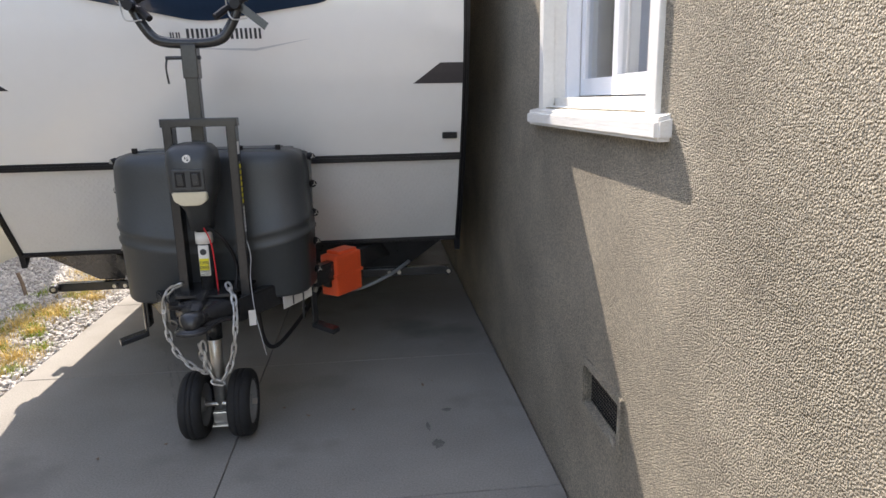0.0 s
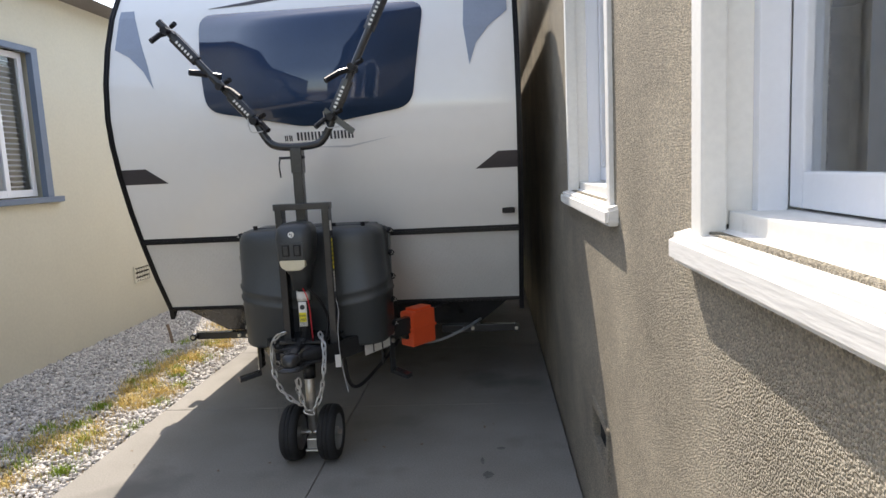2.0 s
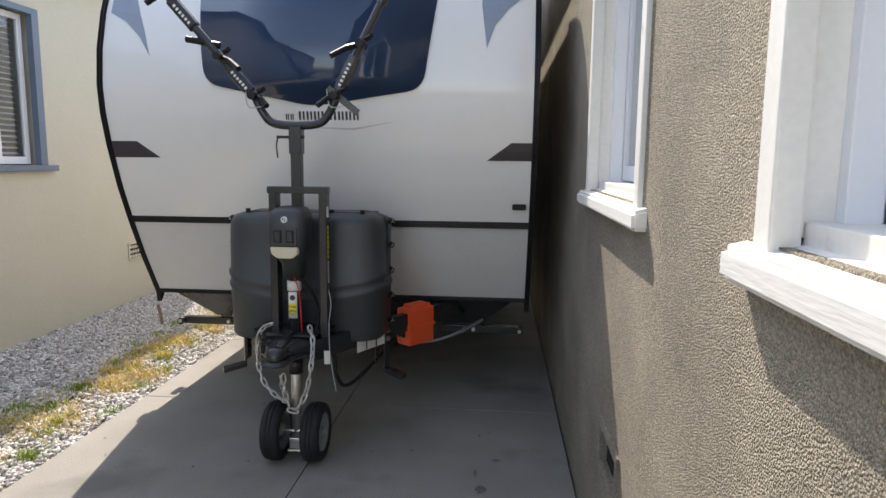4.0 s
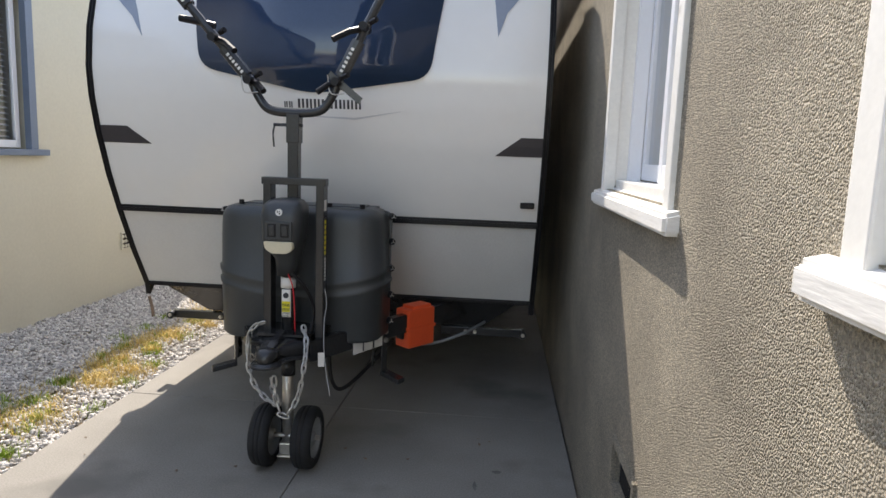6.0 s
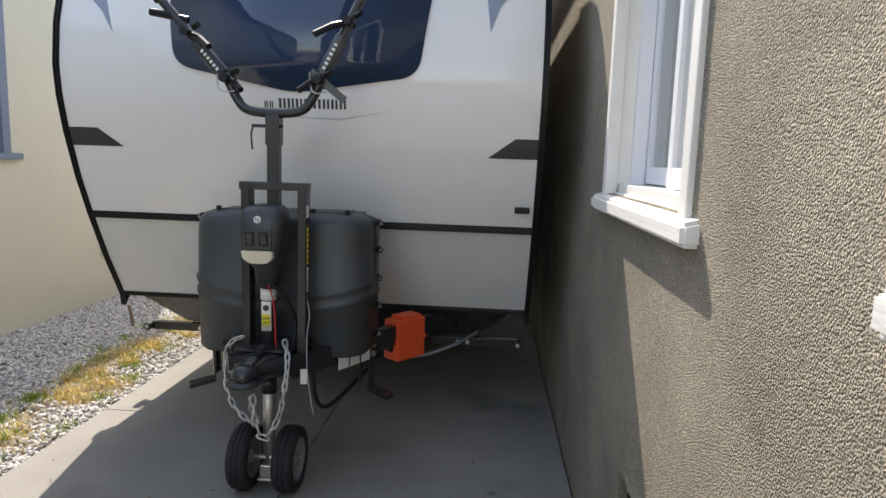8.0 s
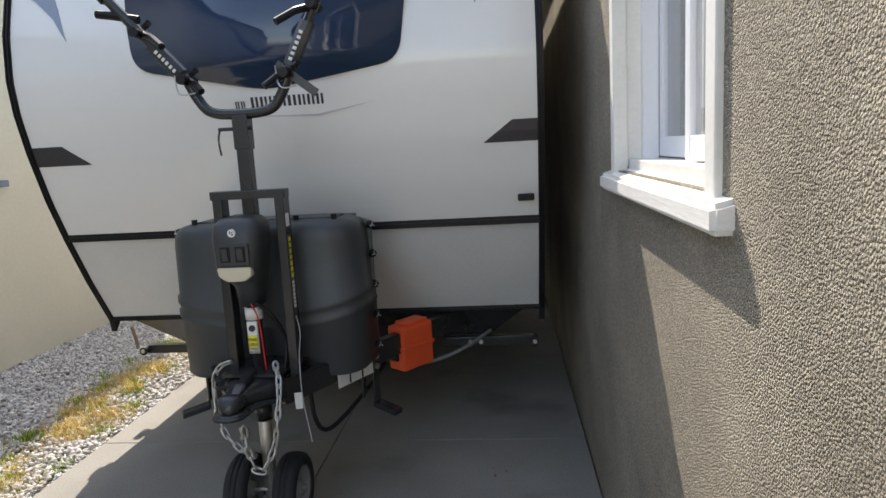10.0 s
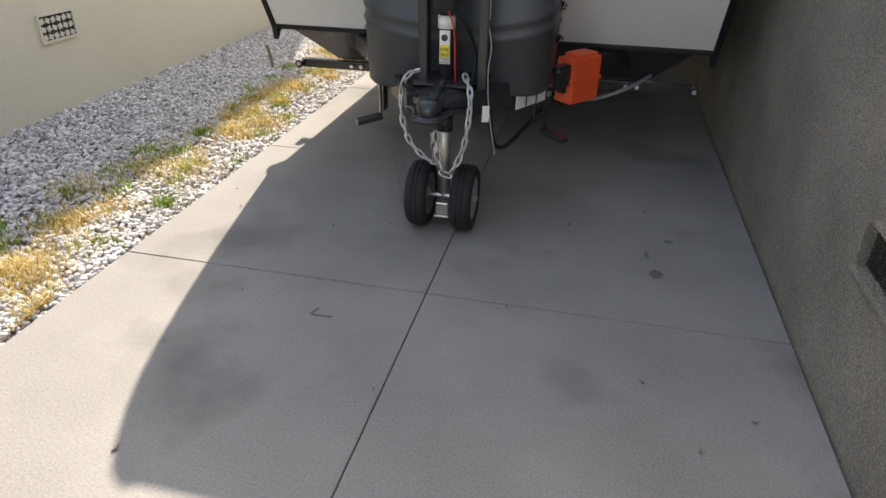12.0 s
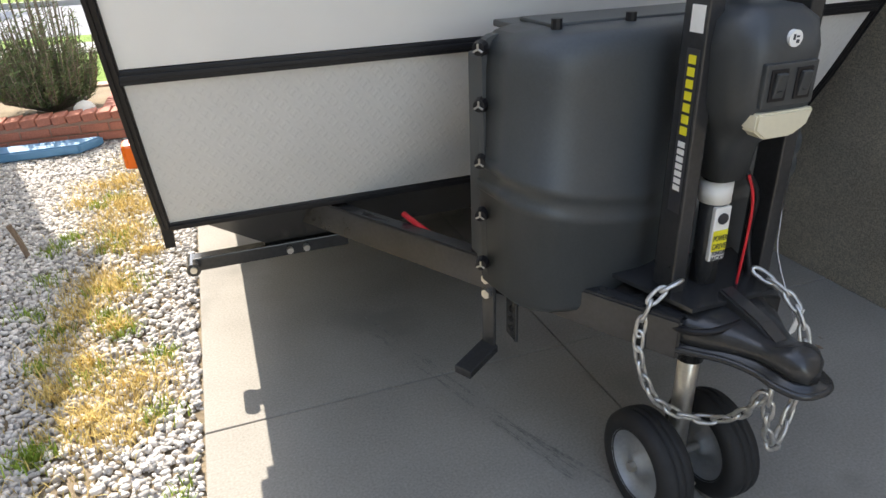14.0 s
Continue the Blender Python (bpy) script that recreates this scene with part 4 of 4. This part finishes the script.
tube(bm, [(RC - 0.40, RY - 0.01, 2.13), (RC - 0.50, RY - 0.02, 2.15), (RC - 0.56, RY - 0.02, 2.16)], 0.016, 8)
R("hook", bm, TRIM)

# safety chains
def link(r, wire):
    bm = B()
    n, k = 14, 6
    path = []
    for i in range(n):
        a = 2 * math.pi * i / n
        path.append(Vector((0.5 * r * math.cos(a), 0, r * math.sin(a) + (0.35 * r if math.sin(a) > 0 else -0.35 * r))))
    rings = []
    for i, p in enumerate(path):
        d = (path[(i + 1) % n] - path[i - 1]).normalized()
        s = Vector((0, 1, 0))
        u = d.cross(s)
        rings.append([bm.verts.new(p + wire * (math.cos(2 * math.pi * j / k) * s + math.sin(2 * math.pi * j / k) * u)) for j in range(k)])
    for i in range(n):
        a, b = rings[i], rings[(i + 1) % n]
        for j in range(k):
            bm.faces.new((a[j], a[(j + 1) % k], b[(j + 1) % k], b[j]))
    me = bpy.data.meshes.new("link")
    bm.to_mesh(me)
    bm.free()
    me.materials.append(CHAIN)
    for pg in me.polygons:
        pg.use_smooth = True
    return me


LINK = link(0.020, 0.0048)
for pts, lab in (([(TC - 0.08, 3.16, 0.80), (TC - 0.16, 3.17, 0.755), (TC - 0.185, 3.17, 0.64), (TC - 0.15, 3.15, 0.51), (TC - 0.08, 3.13, 0.44), (TC - 0.01, 3.09, 0.43), (TC, 3.02, 0.50), (TC, 2.97, 0.60)], "galvanised safety chain looped from the tongue to the coupler"),
                 ([(TC + 0.08, 3.16, 0.80), (TC + 0.13, 3.06, 0.74), (TC + 0.135, 3.0, 0.62), (TC + 0.11, 2.99, 0.50), (TC + 0.06, 2.97, 0.43), (TC + 0.025, 2.97, 0.50), (TC + 0.015, 2.97, 0.60)], "galvanised safety chain hanging beside the jack leg")):
    ch = thing("safety_chain", pts[0], lab, "chain", "safety chains")
    cp = [q + Vector((0, -0.04, -0.09)) for q in curve_pts(pts, 30)]
    step, acc, k = 0.040, 0.0, 0
    for i in range(1, len(cp)):
        acc += (cp[i] - cp[i - 1]).length
        if acc >= step:
            acc -= step
            d = (cp[min(i + 1, len(cp) - 1)] - cp[i - 1]).normalized()
            ob = new("link", LINK)
            ob.parent = ch
            ob.matrix_basis = Matrix.Translation(cp[i] - ch.location) @ d.to_track_quat('Z', 'Y').to_matrix().to_4x4() @ Matrix.Rotation(radians(35 + 90 * (k % 2)), 4, 'Z')
            k += 1

# orange case on the rail
case = thing("orange_case", (TC + 0.52, 3.79, 0.443), "orange plastic case with black latch on the trailer tongue", "case")
bm = B()
box(bm, (-0.055, -0.10, 0.0), (0.055, 0.10, 0.215), 0.012)
part("shell", bm, ORANGE, case)
bm = B()
box(bm, (-0.058, -0.108, 0.10), (0.058, 0.108, 0.118), 0.004)
box(bm, (-0.045, -0.06, 0.21), (0.045, 0.08, 0.232), 0.008)
part("rim", bm, ORANGE, case)
bm = B()
box(bm, (-0.03, -0.118, 0.05), (0.02, -0.1, 0.15), 0.006)
lt = part("latch", bm, TRIM, case, "black ribbed latch")
bm = B()
for k in range(5):
    box(bm, (-0.024, -0.123, 0.058 + k * 0.018), (0.014, -0.117, 0.068 + k * 0.018), 0.002)
part("rib", bm, STEEL, lt)
case.rotation_euler = (0, 0, radians(-38))


def cable(pts, r, mat, label, name="cable"):
    pts = [Vector(q) + Vector((0, -0.03, -0.09)) for q in pts]
    c = thing(name, pts[0], label, "cable")
    bm = B()
    tube(bm, [p - pts[0] for p in curve_pts(pts, 8)], r, 8)
    part("sheath", bm, mat, c, "", True)
    return c


cable([(TC + 0.03, 3.15, 1.03), (TC + 0.09, 3.17, 0.96), (TC + 0.12, 3.2, 0.85), (TC + 0.11, 3.16, 0.73)], 0.008, TRIM, "black power cable from the jack head")
cable([(TC + 0.02, 3.13, 1.03), (TC + 0.045, 3.13, 0.95), (TC + 0.05, 3.14, 0.76)], 0.003, RED, "thin red wire beside the jack tube", "wire")
cable([(TC + 0.16, 3.2, 1.0), (TC + 0.185, 3.18, 0.9), (TC + 0.18, 3.16, 0.8), (TC + 0.2, 3.1, 0.66), (TC + 0.24, 3.05, 0.50)], 0.0016, SILVER, "thin grey wire hanging from the rack", "wire")
cable([(TC + 0.18, 3.25, 0.66), (TC + 0.2, 3.24, 0.50), (TC + 0.25, 3.3, 0.45), (TC + 0.36, 3.55, 0.53), (TC + 0.42, 3.66, 0.60)], 0.010, TRIM, "black looped trailer cable under the rail")
cable([(TC + 0.09, 3.12, 0.725), (TC - 0.02, 3.04, 0.735), (TC - 0.12, 3.06, 0.72), (TC - 0.15, 3.18, 0.70)], 0.008, TRIM, "black brake cable round the tongue")
cable([(TC - 0.36, 3.62, 0.69), (TC - 0.45, 3.75, 0.70), (TC - 0.52, 3.9, 0.74)], 0.009, RED, "red battery lead with silver tip behind the cover")
cable([(TC - 0.36, 3.65, 0.69), (TC - 0.50, 3.8, 0.70), (TC - 0.62, 4.0, 0.71)], 0.016, TRIM, "black battery lead behind the cover")
cable([(TC + 0.48, 3.86, 0.52), (TC + 0.62, 3.98, 0.50), (TC + 0.78, 4.12, 0.53), (TC + 0.9, 4.3, 0.56)], 0.010, RIM, "grey ribbed hose under the trailer nose", "hose")
tagw = thing("cable_tag", (TC + 0.19, 3.05, 0.57), "small white paper tag on the cable", "tag")
bm = B()
box(bm, (-0.014, -0.001, -0.04), (0.014, 0.001, 0.03), turn=(10, 0, 14))
part("paper", bm, LABEL, tagw)

# ---------- gravel strip, grass and bits ----------
def scatter_stones(name, n, x0, x1, y0, y1, keep, r0, r1, label):
    base = bmesh.new()
    bmesh.ops.create_icosphere(base, subdivisions=1, radius=1.0)
    bv = np.array([v.co[:] for v in base.verts])
    bf = np.array([[v.index for v in f.verts] for f in base.faces])
    base.free()
    rng = np.random.default_rng(5)
    px, py = rng.uniform(x0, x1, n), rng.uniform(y0, y1, n)
    ok = keep(px, py, rng)
    px, py = px[ok], py[ok]
    n = len(px)
    size = rng.uniform(r0, r1, n) ** 1.0
    ax = np.stack([size * rng.uniform(0.8, 1.4, n), size * rng.uniform(0.6, 1.0, n), size * rng.uniform(0.45, 0.8, n)], 1)
    ang = rng.uniform(0, 6.28, n)
    tilt = rng.normal(0, 0.35, n)
    v = bv[None] * ax[:, None] * (1 + rng.normal(0, 0.11, (n, len(bv), 1)))
    c, s = np.cos(tilt)[:, None], np.sin(tilt)[:, None]
    v = np.stack([v[..., 0] * c + v[..., 2] * s, v[..., 1], -v[..., 0] * s + v[..., 2] * c], -1)
    c, s = np.cos(ang)[:, None], np.sin(ang)[:, None]
    v = np.stack([v[..., 0] * c - v[..., 1] * s, v[..., 0] * s + v[..., 1] * c, v[..., 2]], -1)
    v += np.stack([px, py, rng.uniform(-0.035, -0.008, n)], 1)[:, None]
    f = bf[None] + (np.arange(n) * len(bv))[:, None, None]
    me = bpy.data.meshes.new(name)
    me.from_pydata(v.reshape(-1, 3).tolist(), [], f.reshape(-1, 3).tolist())
    me.materials.append(STONE)
    me.polygons.foreach_set("use_smooth", [True] * len(me.polygons))
    return tagged(new(name, me), label, "gravel", kind="stuff")


def grass_band(x, y):
    return -2.02 + 0.10 * np.sin(y * 1.7) + 0.05 * np.sin(y * 4.1)


scatter_stones("gravel", 56000, LX, SLAB - 0.012, 1.6, 9.0,
               lambda x, y, r: (np.abs(x - grass_band(x, y)) > 0.16) | (r.uniform(size=len(x)) < 0.55), 0.008, 0.018,
               "white and grey river pebbles between the driveway and house")
bm = B()
box(bm, (LX, -6, -0.08), (SLAB - 0.002, 9.2, -0.03))
tagged(mesh_ob("gravel_bed", bm, SOIL), "brown earth under the pebbles", "ground", kind="structure")


def blades(name, n, place, h0, h1, mat, label, lean=0.6, wd=0.0022):
    rng = np.random.default_rng(9)
    vs, fs = [], []
    for i in range(n):
        x, y, z = place(rng)
        a = rng.uniform(0, 6.28)
        h = rng.uniform(h0, h1)
        l = rng.uniform(0.2, 1) * lean * h
        dx, dy = math.cos(a), math.sin(a)
        k = len(vs)
        vs += [(x - dy * wd, y + dx * wd, z), (x + dy * wd, y - dx * wd, z), (x + dx * l * 0.4 + dy * wd * 0.7, y + dy * l * 0.4 - dx * wd * 0.7, z + h * 0.6), (x + dx * l * 0.4 - dy * wd * 0.7, y + dy * l * 0.4 + dx * wd * 0.7, z + h * 0.6), (x + dx * l, y + dy * l, z + h)]
        fs += [(k, k + 1, k + 2, k + 3), (k + 3, k + 2, k + 4)]
    me = bpy.data.meshes.new(name)
    me.from_pydata(vs, [], fs)
    me.materials.append(mat)
    return tagged(new(name, me), label, "grass", kind="stuff")


TUFTS = [(-2.0 + random.gauss(0, 0.13), random.uniform(1.7, 7.2), random.uniform(0.03, 0.12)) for _ in range(58)]


def in_tuft(rng):
    x, y, r = TUFTS[rng.integers(len(TUFTS))]
    return min(x + rng.normal(0, r), SLAB - 0.05), y + rng.normal(0, r), -0.02


blades("dry_grass", 13000, in_tuft, 0.02, 0.065, STRAW, "dry straw-coloured grass through the pebbles", 1.4)
WEEDS = [(random.uniform(-2.35, SLAB - 0.06), random.uniform(1.7, 6.5), random.uniform(0.02, 0.06)) for _ in range(46)]


def in_weeds(rng):
    x, y, r = WEEDS[rng.integers(len(WEEDS))]
    return min(x + rng.normal(0, r), SLAB - 0.04), y + rng.normal(0, r), -0.02


blades("green_grass", 4200, in_weeds, 0.015, 0.055, GREEN, "sparse green weeds through the pebbles", 1.0, 0.003)
sk = thing("stick", (-2.46, 5.65, 0), "short weathered stick standing in the gravel", "stick")
bm = B()
tube(bm, [(0, 0, -0.03), (-0.02, 0.01, 0.08), (-0.045, 0.015, 0.17)], 0.014, 7)
part("shaft", bm, WOOD, sk)
rng = random.Random(3)
for k in range(26):
    lf = thing("dead_leaf", (rng.uniform(-1.6, 0.85), rng.uniform(1.0, 3.6), 0.002), "tiny dry brown leaf on the concrete", "leaf", "dead leaves")
    bm = B()
    s = rng.uniform(0.006, 0.016)
    a = rng.uniform(0, 6.28)
    prism(bm, [(s * math.cos(a + q) * (1 if i % 2 else 0.45), s * math.sin(a + q) * (1 if i % 2 else 0.45), 0.001 + 0.002 * i % 3) for i, q in enumerate((0, 1.4, 3.1, 4.7))], (0, 0, 0.0015))
    part("blade", bm, WOOD, lf)
tw = thing("twig", (-0.66, 2.33, 0.004), "thin bent brown twig on the concrete", "twig")
bm = B()
tube(bm, [(-0.03, 0.045, 0), (-0.045, 0.0, 0), (0.04, 0.0, 0.002)], 0.002, 6)
part("stem", bm, WOOD, tw)
STAIN = shader("oil_stain", (0.13, 0.122, 0.11), 0.6, var=0.3, scale=20, bump=0.05)
for x, y, r, st in ((0.53, 2.93, 0.028, 1.6), (0.60, 3.23, 0.024, 0.8), (0.50, 3.08, 0.010, 4.0)):
    s = thing("oil_stain", (x, y, 0.001), "dark oil spot on the concrete", "stain", "oil stains")
    bm = B()
    bm.faces.new([bm.verts.new((r * math.cos(a) * rng.uniform(0.6, 1.15), r * st * math.sin(a) * rng.uniform(0.6, 1.15), 0.0006)) for a in [6.283 * i / 18 for i in range(18)]])
    part("spot", bm, STAIN, s)
SCUFF = shader("rubber_scuff", (0.20, 0.19, 0.175), 0.8, var=0.35, scale=25, bump=0.05)
for x0, y0, x1, y1, wide in ((-1.02, 4.35, -0.62, 3.25, 0.010), (-0.985, 4.38, -0.585, 3.25, 0.008), (-0.72, 3.6, -0.55, 3.25, 0.006)):
    s = thing("tyre_mark", (x0, y0, 0.001), "thin dark rubber scuff mark on the concrete", "mark", "tyre marks")
    bm = B()
    d = Vector((x1 - x0, y1 - y0, 0))
    n = Vector((d.y, -d.x, 0)).normalized()
    for k in range(150):
        u = rng.random()
        if math.sin(u * 17 + x0 * 9) > 0.75:
            continue
        c = d * u + n * rng.gauss(0, wide * 0.55) + Vector((0, 0, 0.0006 + 0.000002 * k))
        e, f = d.normalized() * rng.uniform(0.008, 0.035), n * rng.uniform(0.0008, 0.0026)
        bm.faces.new([bm.verts.new(p) for p in (c - e, c + f, c + e, c - f)])
    tagged(part("scuff", bm, SCUFF, s), kind="stuff")

# ---------- planter, shrub and street ----------
planter = thing("brick_planter", (-2.5, 7.95, 0), "low red brick planter with sloped brick cap", "planter")
PX0, PX1, PY0, PY1 = -3.2, -2.1, 7.85, 9.6
for lo, hi in (((PX0, PY0), (PX1, PY0 + 0.2)), ((PX1 - 0.2, PY0 + 0.2), (PX1, PY1)), ((PX0, PY1 - 0.2), (PX1 - 0.2, PY1))):
    bm = B()
    box(bm, (lo[0], lo[1], 0), (hi[0], hi[1], 0.17))
    ob = part("core", bm, MORTAR, planter)
    ob.location = -planter.location
bme = bpy.data.meshes.new("brick")
bm = B()
box(bm, (-0.1, -0.05, 0), (0.1, 0.05, 0.062), 0.004, segs=1)
bm.to_mesh(bme)
bm.free()
bme.materials.append(BRICK)
for row in range(2):
    for k in range(8):
        x = PX0 + 0.1 + k * 0.212 + (0.1 if row % 2 else 0)
        if x < PX1 - 0.05:
            ob = new("brick", bme)
            ob.parent = planter
            ob.location = Vector((x, PY0 + 0.035, 0.005 + row * 0.074)) - planter.location
for k in range(10):
    ob = new("brick", bme)
    ob.parent = planter
    ob.matrix_basis = Matrix.Translation(Vector((PX0 + 0.06 + k * 0.108, PY0 + 0.09, 0.165)) - planter.location) @ pose(0, 0, 0, -6, 0, 90)
for k in range(14):
    ob = new("brick", bme)
    ob.parent = planter
    ob.matrix_basis = Matrix.Translation(Vector((PX1 - 0.1, PY0 + 0.25 + k * 0.108, 0.165)) - planter.location)
bm = B()
box(bm, (PX0, PY0 + 0.15, 0.0), (PX1 - 0.15, PY1 - 0.1, 0.15))
ob = part("earth", bm, SOIL, planter, "dark planting soil")
ob.location = -planter.location
tray = thing("blue_tray", (-2.85, 7.62, 0), "blue plastic tray on the gravel by the planter", "tray")
bm = B()
prism(bm, [(-0.45, -0.1, 0), (0.40, -0.1, 0), (0.55, 0.1, 0), (-0.45, 0.12, 0)], (0, 0, 0.07))
bmesh.ops.bevel(bm, geom=bm.edges[:], offset=0.012, segments=2, affect='EDGES')
part("shell", bm, BLUE, tray)
gate = thing("white_rail", (-3.36, 7.7, 0), "white painted wooden rail and post beside the house", "rail")
bm = B()
box(bm, (0.18, -0.05, -0.02), (0.28, 0.05, 0.5), 0.006)
part("post", bm, PAINT, gate)
bm = B()
tube(bm, [(-0.3, 0, 0.66), (0.25, 0, 0.50)], 0.04, square=True)
part("top_rail", bm, PAINT, gate)


def shrub(name, at, h, r, n, label, needles=True):
    s = thing(name, at, label, "shrub")
    bm = B()
    rng = random.Random(len(label))
    tips = []
    for k in range(n):
        a, u = rng.uniform(0, 6.283), rng.random() ** 0.5
        top = Vector((r * u * math.cos(a), r * u * math.sin(a), h * (1 - 0.45 * u * u) * (rng.uniform(0.45, 0.85) if k % 6 else 1.1)))
        mid = Vector((top.x * 0.85, top.y * 0.85, top.z * 0.42))
        tube(bm, [(0.02 * math.cos(a), 0.02 * math.sin(a), 0), mid, top], 0.005, 4)
        tips.append((mid, top))
    part("branch", bm, BARK, s)
    vs, fs = [], []
    for mid, top in tips:
        for j in range(64):
            t = rng.random()
            p = (top * 0.12).lerp(mid, t) if j % 3 == 0 else mid.lerp(top, t)
            d = Vector((rng.gauss(0, 1), rng.gauss(0, 1), rng.gauss(0.7, 0.7))).normalized()
            L = rng.uniform(0.03, 0.075)
            n2 = d.cross(Vector((rng.random(), rng.random(), rng.random()))).normalized() * (0.0036 if needles else 0.014)
            k = len(vs)
            vs += [p - n2, p + n2, p + d * L * 0.6 + n2, p + d * L]
            fs += [(k, k + 1, k + 2, k + 3)]
    me = bpy.data.meshes.new("foliage")
    me.from_pydata([tuple(v) for v in vs], [], fs)
    me.materials.append(LEAF)
    ob = new("foliage", me)
    ob.parent = s
    return s


shrub("rosemary_bush", (-2.75, 8.5, 0.14), 0.98, 0.46, 260, "upright grey-green needle-leaved bush in the planter")
shrub("hedge_bush", (-4.3, 11.5, 0), 1.3, 0.6, 170, "clipped round green bush by the house front", False)
ob = thing("planter_rock", (-2.45, 8.18, 0.17), "pale rounded rock in the planter", "rock")
bm = B()
bmesh.ops.create_icosphere(bm, subdivisions=2, radius=0.09)
for v in bm.verts:
    v.co = v.co * (1 + 0.15 * noise.noise(v.co * 14)) * Vector((1.3, 1, 0.7)).length / 1.6
part("stone", bm, PAINT, ob, "", True)
bm = B()
box(bm, (-30, 10.3, -0.05), (30, 13.2, 0.0))
tagged(mesh_ob("lawn_near", bm, LAWN), "green front lawn", "lawn", kind="structure")
bm = B()
box(bm, (-30, 13.2, -0.05), (30, 14.4, 0.012), 0.006)
tagged(mesh_ob("pavement", bm, CONCRETE), "pale concrete pavement", "pavement", kind="structure")
bm = B()
box(bm, (-30, 14.4, -0.05), (30, 15.6, 0.0))
tagged(mesh_ob("lawn_verge", bm, LAWN), "grass verge beside the road", "lawn", kind="structure")
bm = B()
box(bm, (-30, 15.6, -0.05), (30, 23.5, -0.035))
tagged(mesh_ob("road", bm, ASPHALT), "grey sunlit asphalt road", "road", kind="structure")
bm = B()
box(bm, (-30, 23.5, -0.05), (30, 23.75, 0.11), 0.02)
tagged(mesh_ob("kerb", bm, CONCRETE), "grey concrete kerb", "kerb", kind="structure")
bm = B()
box(bm, (-30, 23.75, -0.05), (30, 26.5, 0.10))
tagged(mesh_ob("lawn_far", bm, LAWN), "grass verge across the road", "lawn", kind="structure")
bm = B()
box(bm, (-30, 26.5, -0.05), (30, 27.7, 0.11))
tagged(mesh_ob("pavement_far", bm, CONCRETE), "pavement across the road", "pavement", kind="structure")
bm = B()
box(bm, (-30, 29.0, -0.05), (30, 29.25, 0.45))
tagged(mesh_ob("garden_wall", bm, BRICK), "low red brick garden wall across the road", "wall", kind="structure")
bm = B()
box(bm, (-30, 27.7, -0.05), (30, 29.0, 0.10))
box(bm, (-30, 29.25, -0.05), (30, 34.0, 0.10))
tagged(mesh_ob("garden_far", bm, LAWN), "front garden across the road", "lawn", kind="structure")
fh = thing("far_house", (-8, 36, 0), "cream house across the road with dark roof", "house")
bm = B()
box(bm, (-9, 0, 0), (9, 6, 3.0))
part("wall", bm, PLASTER, fh)
bm = B()
prism(bm, [(-9.5, -0.5, 3.0), (-9.5, 3, 4.8), (-9.5, 6.5, 3.0)], (19, 0, 0))
part("roof", bm, ROOFING, fh)
for x in (-6, -2, 3):
    bm = B()
    box(bm, (x, -0.05, 1.0), (x + 1.5, 0.02, 2.2))
    wn = part("window", bm, VINYL, fh)
    bm = B()
    box(bm, (x + 0.1, -0.06, 1.1), (x + 1.4, -0.045, 2.1))
    part("pane", bm, SKYTINT, wn)
tr = thing("street_tree", (-9.5, 24.9, 0.1), "grey-barked street tree on the far verge", "tree")
bm = B()
tube(bm, [(0.1, 0, -0.1), (0, 0, 0.25), (-0.15, 0, 1.2), (-0.3, 0.1, 2.6)], 0.26, 10)
for k in range(7):
    a = k * 0.9
    tube(bm, [(-0.28, 0.1, 2.3), (-0.3 + 0.9 * math.cos(a), 0.1 + 0.9 * math.sin(a), 3.4), (-0.3 + 1.9 * math.cos(a), 0.1 + 1.9 * math.sin(a), 4.5)], 0.07, 6)
part("trunk", bm, BARK, tr)
vs, fs = [], []
rng = random.Random(8)
for k in range(5200):
    a, u, w2 = rng.uniform(0, 6.283), rng.random() ** 0.5, rng.uniform(-1, 1)
    lump = 1 + 0.3 * math.sin(3 * a) * math.cos(2.3 * w2)
    c = Vector((-0.3 + 2.7 * u * lump * math.cos(a) * math.sqrt(1 - w2 * w2 * 0.8), 0.1 + 2.7 * u * lump * math.sin(a) * math.sqrt(1 - w2 * w2 * 0.8), 4.9 + 1.6 * w2))
    d = Vector((rng.gauss(0, 1), rng.gauss(0, 1), rng.gauss(0, 1))).normalized() * 0.13
    e = d.cross(Vector((0.3, 0.5, 0.8))).normalized() * 0.06
    k2 = len(vs)
    vs += [c - d, c + e, c + d, c - e]
    fs.append((k2, k2 + 1, k2 + 2, k2 + 3))
me = bpy.data.meshes.new("crown")
me.from_pydata([tuple(v) for v in vs], [], fs)
me.materials.append(LEAF)
ob = new("crown", me)
ob.parent = tr
